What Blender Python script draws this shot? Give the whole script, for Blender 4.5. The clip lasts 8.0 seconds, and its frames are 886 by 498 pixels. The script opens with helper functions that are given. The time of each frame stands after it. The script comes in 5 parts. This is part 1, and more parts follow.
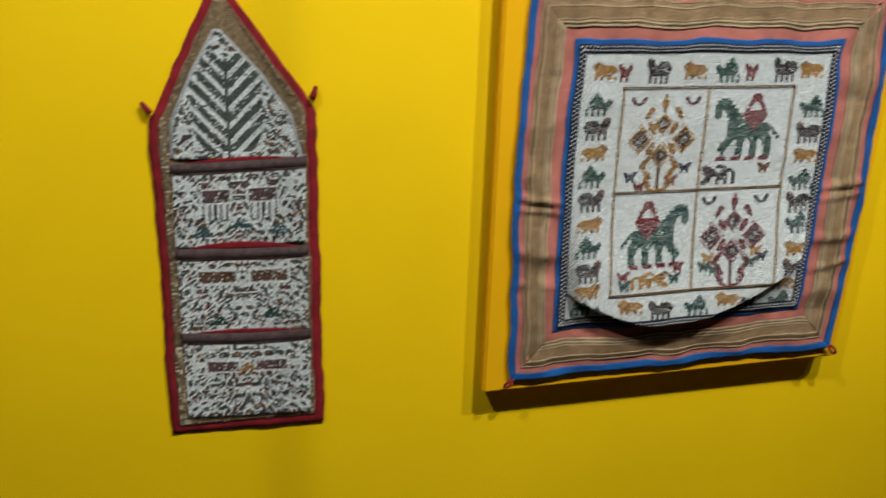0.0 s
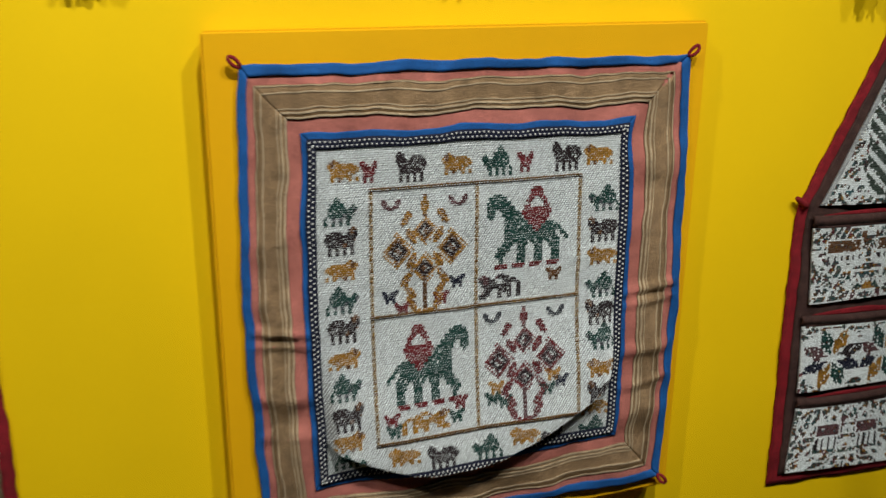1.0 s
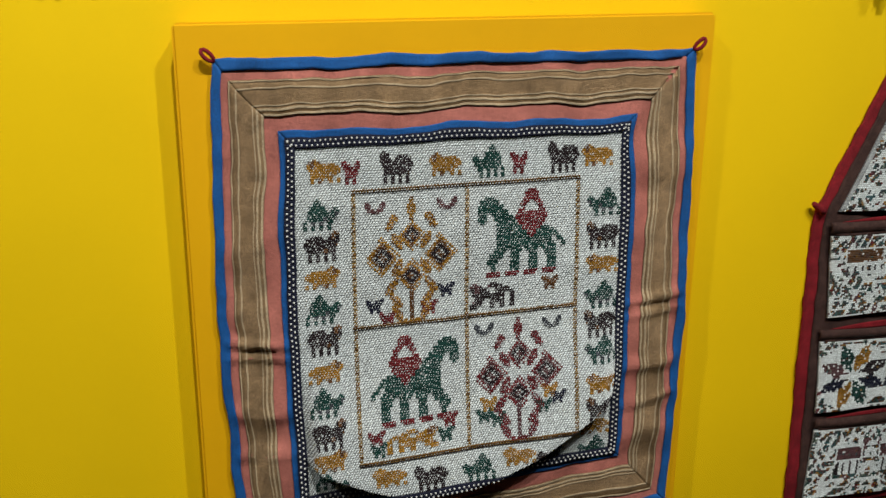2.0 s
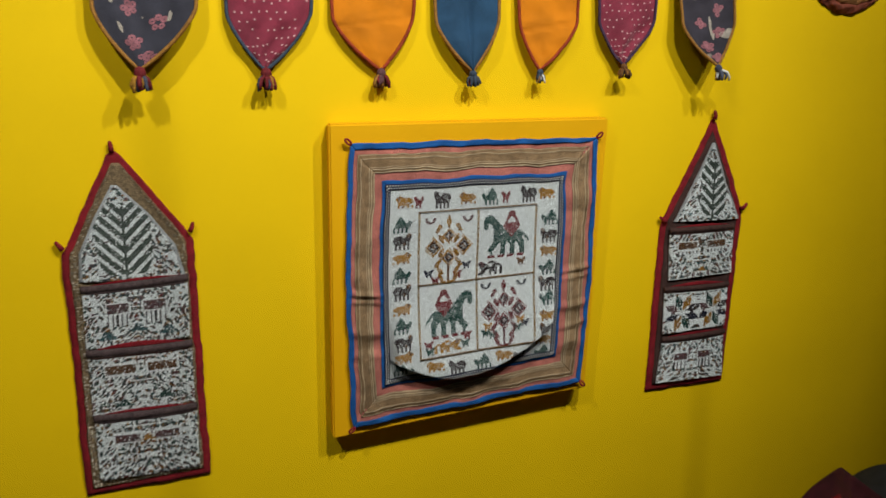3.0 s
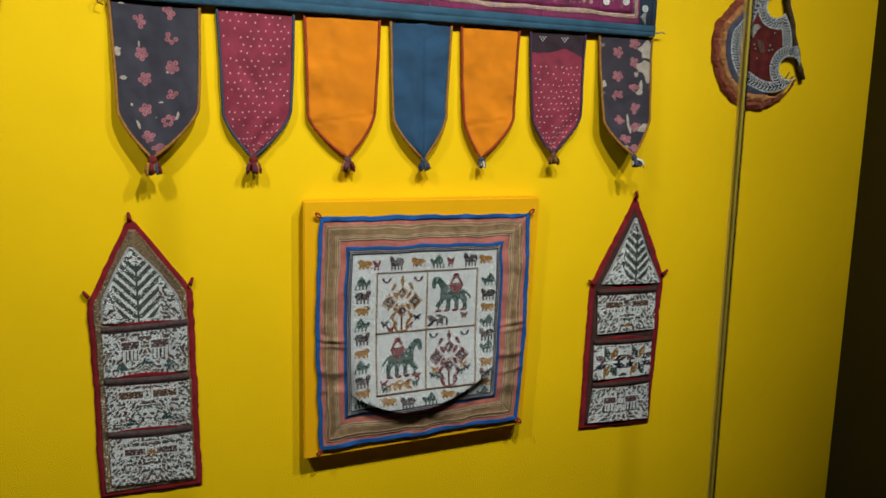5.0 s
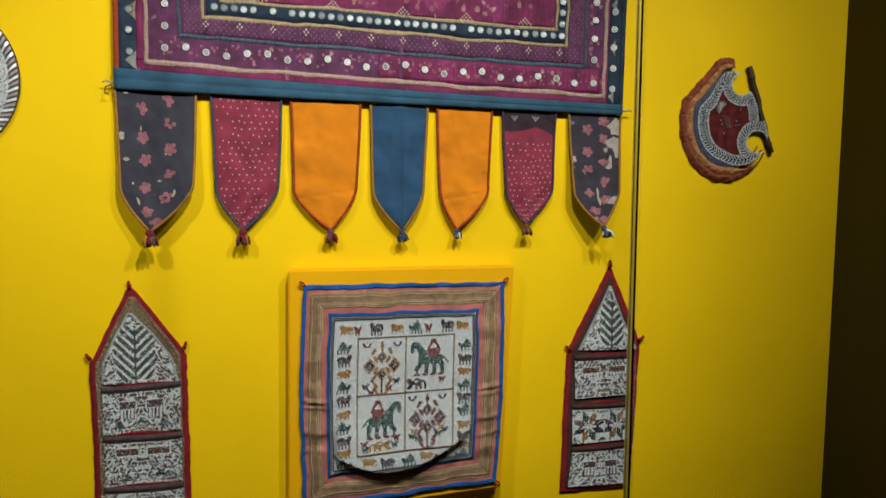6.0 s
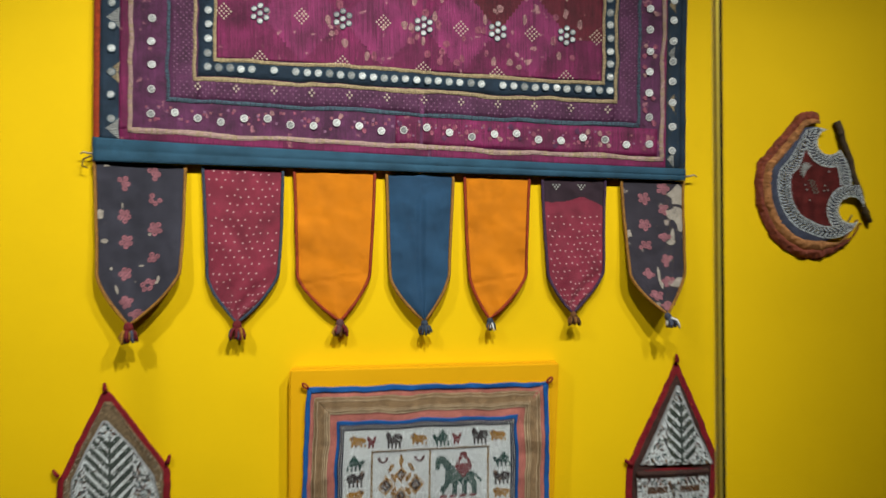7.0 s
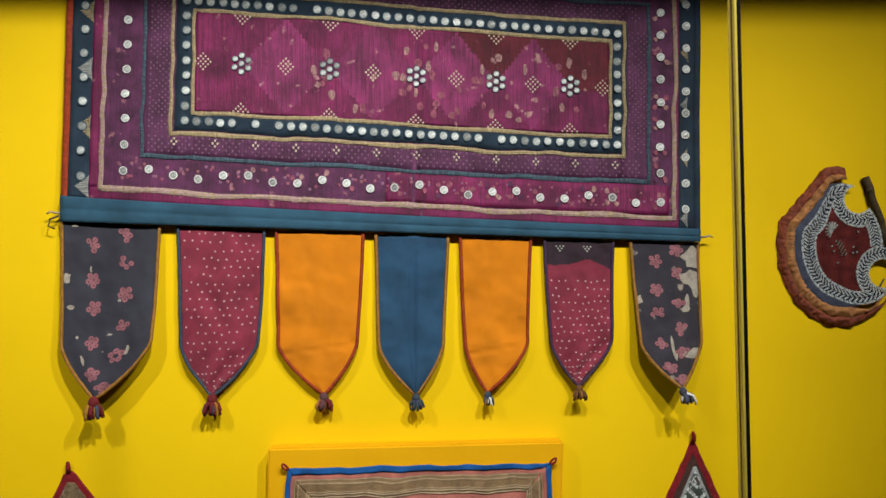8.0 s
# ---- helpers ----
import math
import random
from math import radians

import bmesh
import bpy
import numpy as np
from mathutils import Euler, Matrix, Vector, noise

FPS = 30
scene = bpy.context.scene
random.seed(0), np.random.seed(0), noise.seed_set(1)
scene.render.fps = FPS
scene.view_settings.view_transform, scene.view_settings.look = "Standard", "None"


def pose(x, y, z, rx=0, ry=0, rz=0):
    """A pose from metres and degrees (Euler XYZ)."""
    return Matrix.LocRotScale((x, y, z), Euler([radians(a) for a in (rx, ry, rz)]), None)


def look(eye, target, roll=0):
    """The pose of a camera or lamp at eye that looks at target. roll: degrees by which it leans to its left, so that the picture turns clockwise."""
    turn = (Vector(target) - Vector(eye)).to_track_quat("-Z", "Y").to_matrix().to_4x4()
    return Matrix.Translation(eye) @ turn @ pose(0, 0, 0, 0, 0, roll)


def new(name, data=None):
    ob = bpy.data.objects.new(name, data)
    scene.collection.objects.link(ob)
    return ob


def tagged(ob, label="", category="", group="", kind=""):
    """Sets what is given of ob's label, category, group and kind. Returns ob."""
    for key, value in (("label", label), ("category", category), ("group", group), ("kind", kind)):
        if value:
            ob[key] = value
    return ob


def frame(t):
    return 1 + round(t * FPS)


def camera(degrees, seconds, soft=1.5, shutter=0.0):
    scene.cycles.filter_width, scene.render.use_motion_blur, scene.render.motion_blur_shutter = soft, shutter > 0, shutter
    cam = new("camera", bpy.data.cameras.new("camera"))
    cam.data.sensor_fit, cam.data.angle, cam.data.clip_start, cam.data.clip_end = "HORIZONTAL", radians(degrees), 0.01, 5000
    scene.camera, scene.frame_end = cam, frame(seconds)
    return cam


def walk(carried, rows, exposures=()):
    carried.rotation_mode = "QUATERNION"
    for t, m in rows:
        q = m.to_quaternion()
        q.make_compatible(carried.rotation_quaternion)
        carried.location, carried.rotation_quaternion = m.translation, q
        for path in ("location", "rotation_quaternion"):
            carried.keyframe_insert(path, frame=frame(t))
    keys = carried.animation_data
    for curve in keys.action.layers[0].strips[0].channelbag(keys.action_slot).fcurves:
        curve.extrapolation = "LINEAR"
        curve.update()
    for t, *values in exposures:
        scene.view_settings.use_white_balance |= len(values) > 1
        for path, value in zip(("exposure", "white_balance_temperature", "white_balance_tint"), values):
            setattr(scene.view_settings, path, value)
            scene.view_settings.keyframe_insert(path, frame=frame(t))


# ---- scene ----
cam = camera(58.0, 8.0, shutter=0.25)
PATH = [
    (0, (-0.535, -1.379, 1.342), (-0.391, 0.541, 0.802), 1.13),
    (0.1, (-0.498, -1.385, 1.332), (-0.327, 0.547, 0.844), 0.43),
    (0.2, (-0.485, -1.401, 1.325), (-0.254, 0.539, 0.887), 0.0),
    (0.3, (-0.455, -1.400, 1.345), (-0.196, 0.537, 0.916), -0.2),
    (0.5, (-0.391, -1.377, 1.446), (-0.092, 0.533, 0.946), -0.24),
    (0.8, (-0.280, -1.244, 1.434), (0.037, 0.675, 0.967), -0.65),
    (1, (-0.216, -1.110, 1.411), (0.097, 0.812, 0.953), -1.25),
    (1.2, (-0.161, -1.056, 1.386), (0.128, 0.879, 0.963), -1.1),
    (1.75, (-0.164, -1.055, 1.383), (0.110, 0.886, 0.965), -1.25),
    (2.3, (-0.164, -1.056, 1.380), (0.091, 0.887, 0.967), -1.44),
    (2.5, (-0.258, -1.241, 1.416), (0.082, 0.690, 1.006), -1.0),
    (2.7, (-0.368, -1.466, 1.477), (0.049, 0.443, 1.053), -0.51),
    (2.9, (-0.482, -1.744, 1.560), (-0.026, 0.149, 1.110), -0.15),
    (3, (-0.539, -1.854, 1.587), (-0.060, 0.034, 1.134), 0.0),
    (3.5, (-0.580, -1.983, 1.586), (-0.104, -0.086, 1.169), 0.3),
    (4, (-0.566, -2.053, 1.590), (-0.115, -0.141, 1.212), 0.3),
    (4.5, (-0.543, -2.101, 1.664), (-0.082, -0.194, 1.276), 0.49),
    (4.7, (-0.487, -2.172, 1.696), (-0.057, -0.256, 1.313), 0.59),
    (5.8, (-0.169, -2.400, 1.781), (0.084, -0.434, 1.515), 0.32),
    (6, (-0.173, -2.424, 1.773), (0.067, -0.450, 1.557), 0.14),
    (6.5, (-0.214, -2.472, 1.778), (0.016, -0.488, 1.665), -0.33),
    (6.8, (-0.194, -2.385, 1.803), (0.008, -0.397, 1.725), -0.35),
    (7, (-0.068, -2.052, 1.768), (0.042, -0.055, 1.750), -0.66),
    (7.2, (-0.055, -1.948, 1.790), (0.046, 0.050, 1.787), -0.72),
    (7.5, (-0.045, -1.903, 1.816), (0.054, 0.094, 1.863), -0.76),
    (8, (-0.010, -1.897, 1.842), (0.065, 0.101, 1.911), -0.57),
]
walk(cam, [(t, look(eye, target, roll)) for t, eye, target, roll in PATH], ((0.0, 0.22), (0.4, 0.04), (1.0, 0.0), (8.0, 0.0)))

# ---------------------------------------------------------------- light
world = bpy.data.worlds.new("gallery_world")
scene.world = world
world.use_nodes = True
world.node_tree.nodes["Background"].inputs[0].default_value = (0.9, 0.85, 0.75, 1)
world.node_tree.nodes["Background"].inputs[1].default_value = 0.02


def spot(name, eye, target, watts, cone, blend, radius, colour=(1.0, 0.965, 0.91)):
    data = bpy.data.lights.new(name, "SPOT")
    data.energy, data.spot_size, data.spot_blend = watts, radians(cone), blend
    data.shadow_soft_size, data.color = radius, colour
    ob = new(name, data)
    ob.matrix_world = look(eye, target)
    return ob


# small track spots hang in front of the showcase, above the view
for x, aim_x, aim_z, watts, cone in ((1.28, 1.12, 1.76, 78, 52), (0.84, -0.10, 1.36, 126, 80), (0.12, -0.74, 1.20, 172, 86), (-1.45, -0.92, 1.06, 100, 82)):
    spot("track_spot_light", (x, -1.70, 3.15), (aim_x, 0, aim_z), watts, cone, 1.0, 0.02)


# ---------------------------------------------------------------- materials
def mat(name, col, rough=0.85, var=0.25, size=0.05, bump=0.25, weave=0.0, diag=False, metal=0.0, sheen=0.0, stain=None, fine=0.0025, spec=0.3, gap=None, streak=0.0):
    """A surface with two scales of variation; weave: thread pitch in metres."""
    if gap is None:
        gap = 0.0 if not weave else 0.30 if weave <= 0.0024 else 0.40
    m = bpy.data.materials.new(name)
    m.use_nodes = True
    nt = m.node_tree
    bs = nt.nodes["Principled BSDF"]
    bs.inputs["Roughness"].default_value = rough
    bs.inputs["Metallic"].default_value = metal
    bs.inputs["Specular IOR Level"].default_value = spec
    if sheen:
        bs.inputs["Sheen Weight"].default_value = sheen
    tc = nt.nodes.new("ShaderNodeTexCoord")
    n1 = nt.nodes.new("ShaderNodeTexNoise")
    n1.inputs["Scale"].default_value = 1.0 / size
    n1.inputs["Detail"].default_value = 6
    n2 = nt.nodes.new("ShaderNodeTexNoise")
    n2.inputs["Scale"].default_value = 1.0 / fine
    n2.inputs["Detail"].default_value = 2
    for n in (n1, n2):
        nt.links.new(tc.outputs["Object"], n.inputs["Vector"])
    mix = nt.nodes.new("ShaderNodeMix")
    mix.data_type = "RGBA"
    mix.inputs["A"].default_value = (*[c * (1 - var) for c in col], 1)
    mix.inputs["B"].default_value = (*[min(1, c * (1 + var * 0.7)) for c in col], 1)
    ramp = nt.nodes.new("ShaderNodeMapRange")
    ramp.inputs["From Min"].default_value, ramp.inputs["From Max"].default_value = 0.3, 0.7
    nt.links.new(n1.outputs["Fac"], ramp.inputs["Value"])
    nt.links.new(ramp.outputs["Result"], mix.inputs["Factor"])
    fin = nt.nodes.new("ShaderNodeMix")
    fin.data_type, fin.blend_type = "RGBA", "MULTIPLY"
    fin.inputs["Factor"].default_value = 0.55 * min(1, var * 2.2)
    nt.links.new(mix.outputs["Result"], fin.inputs["A"])
    nt.links.new(n2.outputs["Color"], fin.inputs["B"])
    bw = nt.nodes.new("ShaderNodeMapRange")
    bw.inputs["From Min"].default_value, bw.inputs["From Max"].default_value = 0.3, 0.65
    bw.inputs["To Min"].default_value, bw.inputs["To Max"].default_value = 0.45, 1.0
    nt.links.new(n2.outputs["Fac"], bw.inputs["Value"])
    nt.links.new(bw.outputs["Result"], fin.inputs["B"])
    out = fin.outputs["Result"]
    if stain:
        n3 = nt.nodes.new("ShaderNodeTexNoise")
        n3.inputs["Scale"].default_value = stain[1]
        n3.inputs["Detail"].default_value = 4
        nt.links.new(tc.outputs["Object"], n3.inputs["Vector"])
        r3 = nt.nodes.new("ShaderNodeMapRange")
        r3.inputs["From Min"].default_value, r3.inputs["From Max"].default_value = stain[2], stain[2] + 0.06
        nt.links.new(n3.outputs["Fac"], r3.inputs["Value"])
        m3 = nt.nodes.new("ShaderNodeMix")
        m3.data_type = "RGBA"
        m3.inputs["B"].default_value = (*stain[0], 1)
        nt.links.new(out, m3.inputs["A"])
        nt.links.new(r3.outputs["Result"], m3.inputs["Factor"])
        out = m3.outputs["Result"]
    if streak:
        mp = nt.nodes.new("ShaderNodeMapping")
        mp.inputs["Scale"].default_value = (330, 330, 9)
        nt.links.new(tc.outputs["Object"], mp.inputs["Vector"])
        n5 = nt.nodes.new("ShaderNodeTexNoise")
        n5.inputs["Scale"].default_value = 1.0
        n5.inputs["Detail"].default_value = 3
        nt.links.new(mp.outputs["Vector"], n5.inputs["Vector"])
        r5 = nt.nodes.new("ShaderNodeMapRange")
        r5.inputs["From Min"].default_value, r5.inputs["From Max"].default_value = 0.3, 0.7
        r5.inputs["To Min"].default_value, r5.inputs["To Max"].default_value = 1 - streak, 1 + streak
        nt.links.new(n5.outputs["Fac"], r5.inputs["Value"])
        m5 = nt.nodes.new("ShaderNodeMix")
        m5.data_type, m5.blend_type = "RGBA", "MULTIPLY"
        m5.inputs["Factor"].default_value = 1.0
        nt.links.new(out, m5.inputs["A"])
        nt.links.new(r5.outputs["Result"], m5.inputs["B"])
        out = m5.outputs["Result"]
    nt.links.new(out, bs.inputs["Base Color"])
    if bump:
        bp = nt.nodes.new("ShaderNodeBump")
        bp.inputs["Strength"].default_value = bump
        bp.inputs["Distance"].default_value = 0.002
        height = n2.outputs["Fac"]
        if weave:
            ws = []
            for axis in (("DIAGONAL", "Z") if diag else ("X", "Z")):
                w = nt.nodes.new("ShaderNodeTexWave")
                w.bands_direction = axis
                w.inputs["Scale"].default_value = 0.314 / weave * (2 if axis == "DIAGONAL" else 1)
                w.inputs["Distortion"].default_value = 1.2
                w.inputs["Detail"].default_value = 1
                nt.links.new(tc.outputs["Object"], w.inputs["Vector"])
                ws.append(w)
            mul = nt.nodes.new("ShaderNodeMath")
            mul.operation = "MULTIPLY_ADD"
            nt.links.new(ws[0].outputs["Fac"], mul.inputs[0])
            nt.links.new(ws[1].outputs["Fac"], mul.inputs[1])
            nt.links.new(n2.outputs["Fac"], mul.inputs[2])
            height = mul.outputs[0]
            # shade of the recesses between threads, multiplied into the base colour
            if gap:
                dark = nt.nodes.new("ShaderNodeMapRange")
                dark.inputs["From Min"].default_value, dark.inputs["From Max"].default_value = 0.35, 0.95
                dark.inputs["To Min"].default_value, dark.inputs["To Max"].default_value = 1 - gap, 1.0
                nt.links.new(height, dark.inputs["Value"])
                gm = nt.nodes.new("ShaderNodeMix")
                gm.data_type, gm.blend_type = "RGBA", "MULTIPLY"
                gm.inputs["Factor"].default_value = 1.0
                nt.links.new(out, gm.inputs["A"])
                nt.links.new(dark.outputs["Result"], gm.inputs["B"])
                nt.links.new(gm.outputs["Result"], bs.inputs["Base Color"])
        nt.links.new(height, bp.inputs["Height"])
        if weave and weave <= 0.0024:
            # soft creases of hanging cloth
            n4 = nt.nodes.new("ShaderNodeTexNoise")
            n4.inputs["Scale"].default_value = 11
            n4.inputs["Detail"].default_value = 3
            n4.inputs["Distortion"].default_value = 0.6
            nt.links.new(tc.outputs["Object"], n4.inputs["Vector"])
            b4 = nt.nodes.new("ShaderNodeBump")
            b4.inputs["Strength"].default_value = 0.30
            b4.inputs["Distance"].default_value = 0.012
            nt.links.new(n4.outputs["Fac"], b4.inputs["Height"])
            nt.links.new(b4.outputs["Normal"], bp.inputs["Normal"])
        nt.links.new(bp.outputs["Normal"], bs.inputs["Normal"])
    return m


M = {}
M["wall"] = mat("yellow_paint", (0.87, 0.58, 0.003), 0.7, 0.05, 0.35, 0.06, fine=0.004, spec=0.12)
M["board"] = mat("ochre_yellow_paint", (0.80, 0.42, 0.003), 0.75, 0.06, 0.2, 0.06, fine=0.004, spec=0.12)
M["black"] = mat("black_paint", (0.032, 0.028, 0.020), 0.45, 0.2, 0.3, 0.05)
M["floor"] = mat("dark_floor", (0.035, 0.03, 0.026), 0.5, 0.2, 0.3, 0.05)
M["lip"] = mat("brown_lip", (0.10, 0.06, 0.015), 0.6, 0.2, 0.05, 0.1)
M["rubber"] = mat("black_seal", (0.006, 0.005, 0.004), 0.8, 0.2, 0.05, 0.1, spec=0.05)
M["greyform"] = mat("grey_felt", (0.085, 0.088, 0.095), 0.95, 0.2, 0.03, 0.3, weave=0.002)
# threads and cloths
# grey base holds the shade that falls between the white beads
M["ground"] = mat("white_bead_ground", (0.40, 0.43, 0.44), 0.6, 0.25, 0.02, 0.6, weave=0.0044, diag=True, fine=0.0030, gap=0.2)


def island_tone(m, lo, hi):
    """Every loose piece of the mesh gets a tone of its own."""
    nt = m.node_tree
    bs = nt.nodes["Principled BSDF"]
    geo = nt.nodes.new("ShaderNodeNewGeometry")
    rng = nt.nodes.new("ShaderNodeMapRange")
    rng.inputs["To Min"].default_value, rng.inputs["To Max"].default_value = lo, hi
    nt.links.new(geo.outputs["Random Per Island"], rng.inputs["Value"])
    mul = nt.nodes.new("ShaderNodeMix")
    mul.data_type, mul.blend_type = "RGBA", "MULTIPLY"
    mul.inputs["Factor"].default_value = 1.0
    nt.links.new(bs.inputs["Base Color"].links[0].from_socket, mul.inputs["A"])
    nt.links.new(rng.outputs["Result"], mul.inputs["B"])
    nt.links.new(mul.outputs["Result"], bs.inputs["Base Color"])
    return m


M["wb"] = island_tone(mat("white_glass_bead", (0.90, 0.98, 1.0), 0.28, 0.04, 0.05, 0.0, spec=0.6), 0.72, 1.04)
M["blue"] = mat("royal_blue_cotton", (0.010, 0.115, 0.40), 0.8, 0.25, 0.03, 0.3, weave=0.0015)
M["pink"] = mat("salmon_pink_cotton", (0.58, 0.20, 0.16), 0.85, 0.22, 0.025, 0.4, weave=0.0015)
M["paleline"] = mat("pale_woven_line", (0.60, 0.47, 0.30), 0.5, 0.30, 0.02, 0.5, weave=0.0012, gap=0.16)
M["brown"] = mat("bronze_brocade", (0.37, 0.245, 0.130), 0.38, 0.30, 0.02, 0.5, weave=0.0012, metal=0.40, gap=0.16)
M["creamline"] = mat("cream_silk_line", (0.42, 0.33, 0.20), 0.5, 0.2, 0.02, 0.4, weave=0.0018)
M["gold"] = mat("gold_yarn", (0.36, 0.215, 0.045), 0.7, 0.35, 0.01, 0.8, weave=0.004)
M["y"] = mat("mustard_yarn", (0.52, 0.26, 0.028), 0.75, 0.3, 0.008, 0.7, weave=0.003)
M["k"] = mat("black_brown_yarn", (0.030, 0.018, 0.022), 0.75, 0.3, 0.008, 0.7, weave=0.003)
M["g"] = mat("dark_green_yarn", (0.012, 0.080, 0.066), 0.75, 0.3, 0.008, 0.7, weave=0.003)
M["r"] = mat("crimson_yarn", (0.22, 0.020, 0.026), 0.75, 0.3, 0.008, 0.7, weave=0.003)
M["o"] = mat("brown_yarn", (0.20, 0.085, 0.025), 0.75, 0.3, 0.008, 0.7, weave=0.003)
M["w"] = mat("white_bead", (0.74, 0.76, 0.74), 0.4, 0.1, 0.01, 0.3)
M["s"] = mat("slate_yarn", (0.075, 0.085, 0.105), 0.75, 0.3, 0.008, 0.7, weave=0.003)
M["m"] = mat("mauve_yarn", (0.165, 0.072, 0.080), 0.75, 0.3, 0.008, 0.7, weave=0.003)
M["t"] = mat("teal_yarn", (0.035, 0.15, 0.17), 0.75, 0.3, 0.008, 0.7, weave=0.003)
M["n"] = mat("navy_yarn", (0.012, 0.016, 0.045), 0.75, 0.3, 0.008, 0.7, weave=0.003)
M["l"] = mat("pale_green_yarn", (0.30, 0.36, 0.29), 0.75, 0.3, 0.008, 0.7, weave=0.003)
M["v"] = mat("grey_green_yarn", (0.070, 0.105, 0.082), 0.75, 0.3, 0.008, 0.7, weave=0.003)
M["p"] = mat("pale_bead", (0.50, 0.52, 0.49), 0.6, 0.25, 0.006, 0.7, weave=0.003)
M["redcloth"] = mat("crimson_cotton", (0.29, 0.013, 0.022), 0.85, 0.3, 0.02, 0.4, weave=0.0014)
M["mauvecloth"] = mat("mauve_braid", (0.105, 0.070, 0.072), 0.7, 0.35, 0.01, 0.6, weave=0.003)
M["browncloth"] = mat("dark_brown_cotton", (0.075, 0.036, 0.030), 0.8, 0.35, 0.012, 0.4, weave=0.0016)
M["tinsel"] = mat("tarnished_tinsel", (0.40, 0.29, 0.165), 0.34, 0.45, 0.006, 1.0, weave=0.004, metal=0.35, fine=0.0018)
# pale colour for single stitches, painted as sparkle of the metal thread
M["glint"] = island_tone(mat("bright_metal_thread", (0.74, 0.66, 0.50), 0.30, 0.2, 0.006, 0.4, metal=0.7), 0.35, 1.05)
M["bare"] = mat("bare_cotton_patch", (0.44, 0.40, 0.34), 0.9, 0.25, 0.01, 0.3, weave=0.0012)
M["orange"] = mat("saffron_cotton", (0.76, 0.240, 0.002), 0.85, 0.16, 0.06, 0.25, weave=0.0012)
M["slate"] = mat("slate_blue_cotton", (0.046, 0.047, 0.066), 0.85, 0.22, 0.04, 0.3, weave=0.0012, stain=((0.36, 0.31, 0.27), 60, 0.735))
M["slateworn"] = mat("worn_slate_cotton", (0.044, 0.040, 0.055), 0.85, 0.25, 0.04, 0.3, weave=0.0012, stain=((0.36, 0.31, 0.27), 26, 0.645))
M["wine"] = mat("wine_red_cotton", (0.265, 0.024, 0.055), 0.7, 0.28, 0.05, 0.3, weave=0.0012, sheen=0.2)
M["winedark"] = mat("ink_stained_cotton", (0.040, 0.022, 0.034), 0.8, 0.3, 0.04, 0.3, weave=0.0012)
M["indigo"] = mat("indigo_cotton", (0.022, 0.078, 0.160), 0.85, 0.26, 0.07, 0.3, weave=0.0012)
M["band"] = mat("teal_blue_band", (0.030, 0.100, 0.165), 0.85, 0.26, 0.05, 0.35, weave=0.0014)
M["ochrecord"] = mat("ochre_cord", (0.42, 0.20, 0.035), 0.8, 0.3, 0.008, 0.5, weave=0.002)
M["redcord"] = mat("red_cord", (0.40, 0.055, 0.016), 0.8, 0.3, 0.008, 0.5, weave=0.002)
M["bluecord"] = mat("grey_blue_cord", (0.055, 0.082, 0.125), 0.8, 0.3, 0.008, 0.5, weave=0.002)
M["purplecord"] = mat("purple_cord", (0.075, 0.040, 0.085), 0.8, 0.3, 0.008, 0.5, weave=0.002)
M["flower"] = mat("dusty_pink_print", (0.31, 0.125, 0.150), 0.85, 0.3, 0.01, 0.2)
M["dot"] = mat("white_resist_dot", (0.56, 0.33, 0.34), 0.85, 0.2, 0.01, 0.2)
M["magenta"] = mat("magenta_silk", (0.205, 0.015, 0.090), 0.55, 0.5, 0.06, 0.35, weave=0.0016, streak=0.35, stain=((0.36, 0.14, 0.17), 34, 0.66))
M["magentared"] = mat("crimson_silk", (0.145, 0.012, 0.028), 0.55, 0.45, 0.08, 0.35, weave=0.0016, streak=0.3, stain=((0.40, 0.20, 0.2), 36, 0.66))
M["magentalight"] = mat("faded_magenta_silk", (0.255, 0.026, 0.125), 0.5, 0.4, 0.05, 0.35, weave=0.0016, streak=0.4, stain=((0.46, 0.24, 0.25), 36, 0.63))
M["violet"] = mat("dark_violet_silk", (0.115, 0.032, 0.092), 0.65, 0.4, 0.05, 0.35, weave=0.0016, streak=0.3)
M["plum"] = mat("plum_purple_silk", (0.125, 0.028, 0.095), 0.6, 0.5, 0.04, 0.35, weave=0.0016, streak=0.25, stain=((0.36, 0.15, 0.19), 36, 0.65))
M["navy"] = mat("navy_cotton", (0.022, 0.044, 0.074), 0.85, 0.35, 0.04, 0.35, weave=0.0016)
M["cream"] = mat("cream_stitching", (0.62, 0.49, 0.28), 0.8, 0.35, 0.006, 0.9, weave=0.004)
M["rose"] = mat("pale_rose_stitching", (0.64, 0.45, 0.40), 0.8, 0.3, 0.006, 0.9, weave=0.004)
M["bluestitch"] = mat("grey_blue_stitching", (0.100, 0.170, 0.220), 0.8, 0.4, 0.006, 0.9, weave=0.004)
M["dotcream"] = mat("cream_dot_stitching", (0.66, 0.60, 0.46), 0.7, 0.2, 0.006, 0.5)
M["violetdot"] = mat("violet_dots", (0.26,0.13,0.22), 0.8, 0.3, 0.006, 0.4)
M["ruffle"] = mat("orange_ruffle_silk", (0.56, 0.25, 0.085), 0.6, 0.4, 0.015, 0.4, weave=0.0016)
M["rufflered"] = mat("faded_red_ruffle", (0.31, 0.075, 0.040), 0.7, 0.4, 0.015, 0.4, weave=0.0016)
M["capblue"] = mat("grey_blue_band_cloth", (0.080, 0.095, 0.150), 0.8, 0.35, 0.02, 0.4, weave=0.0016)
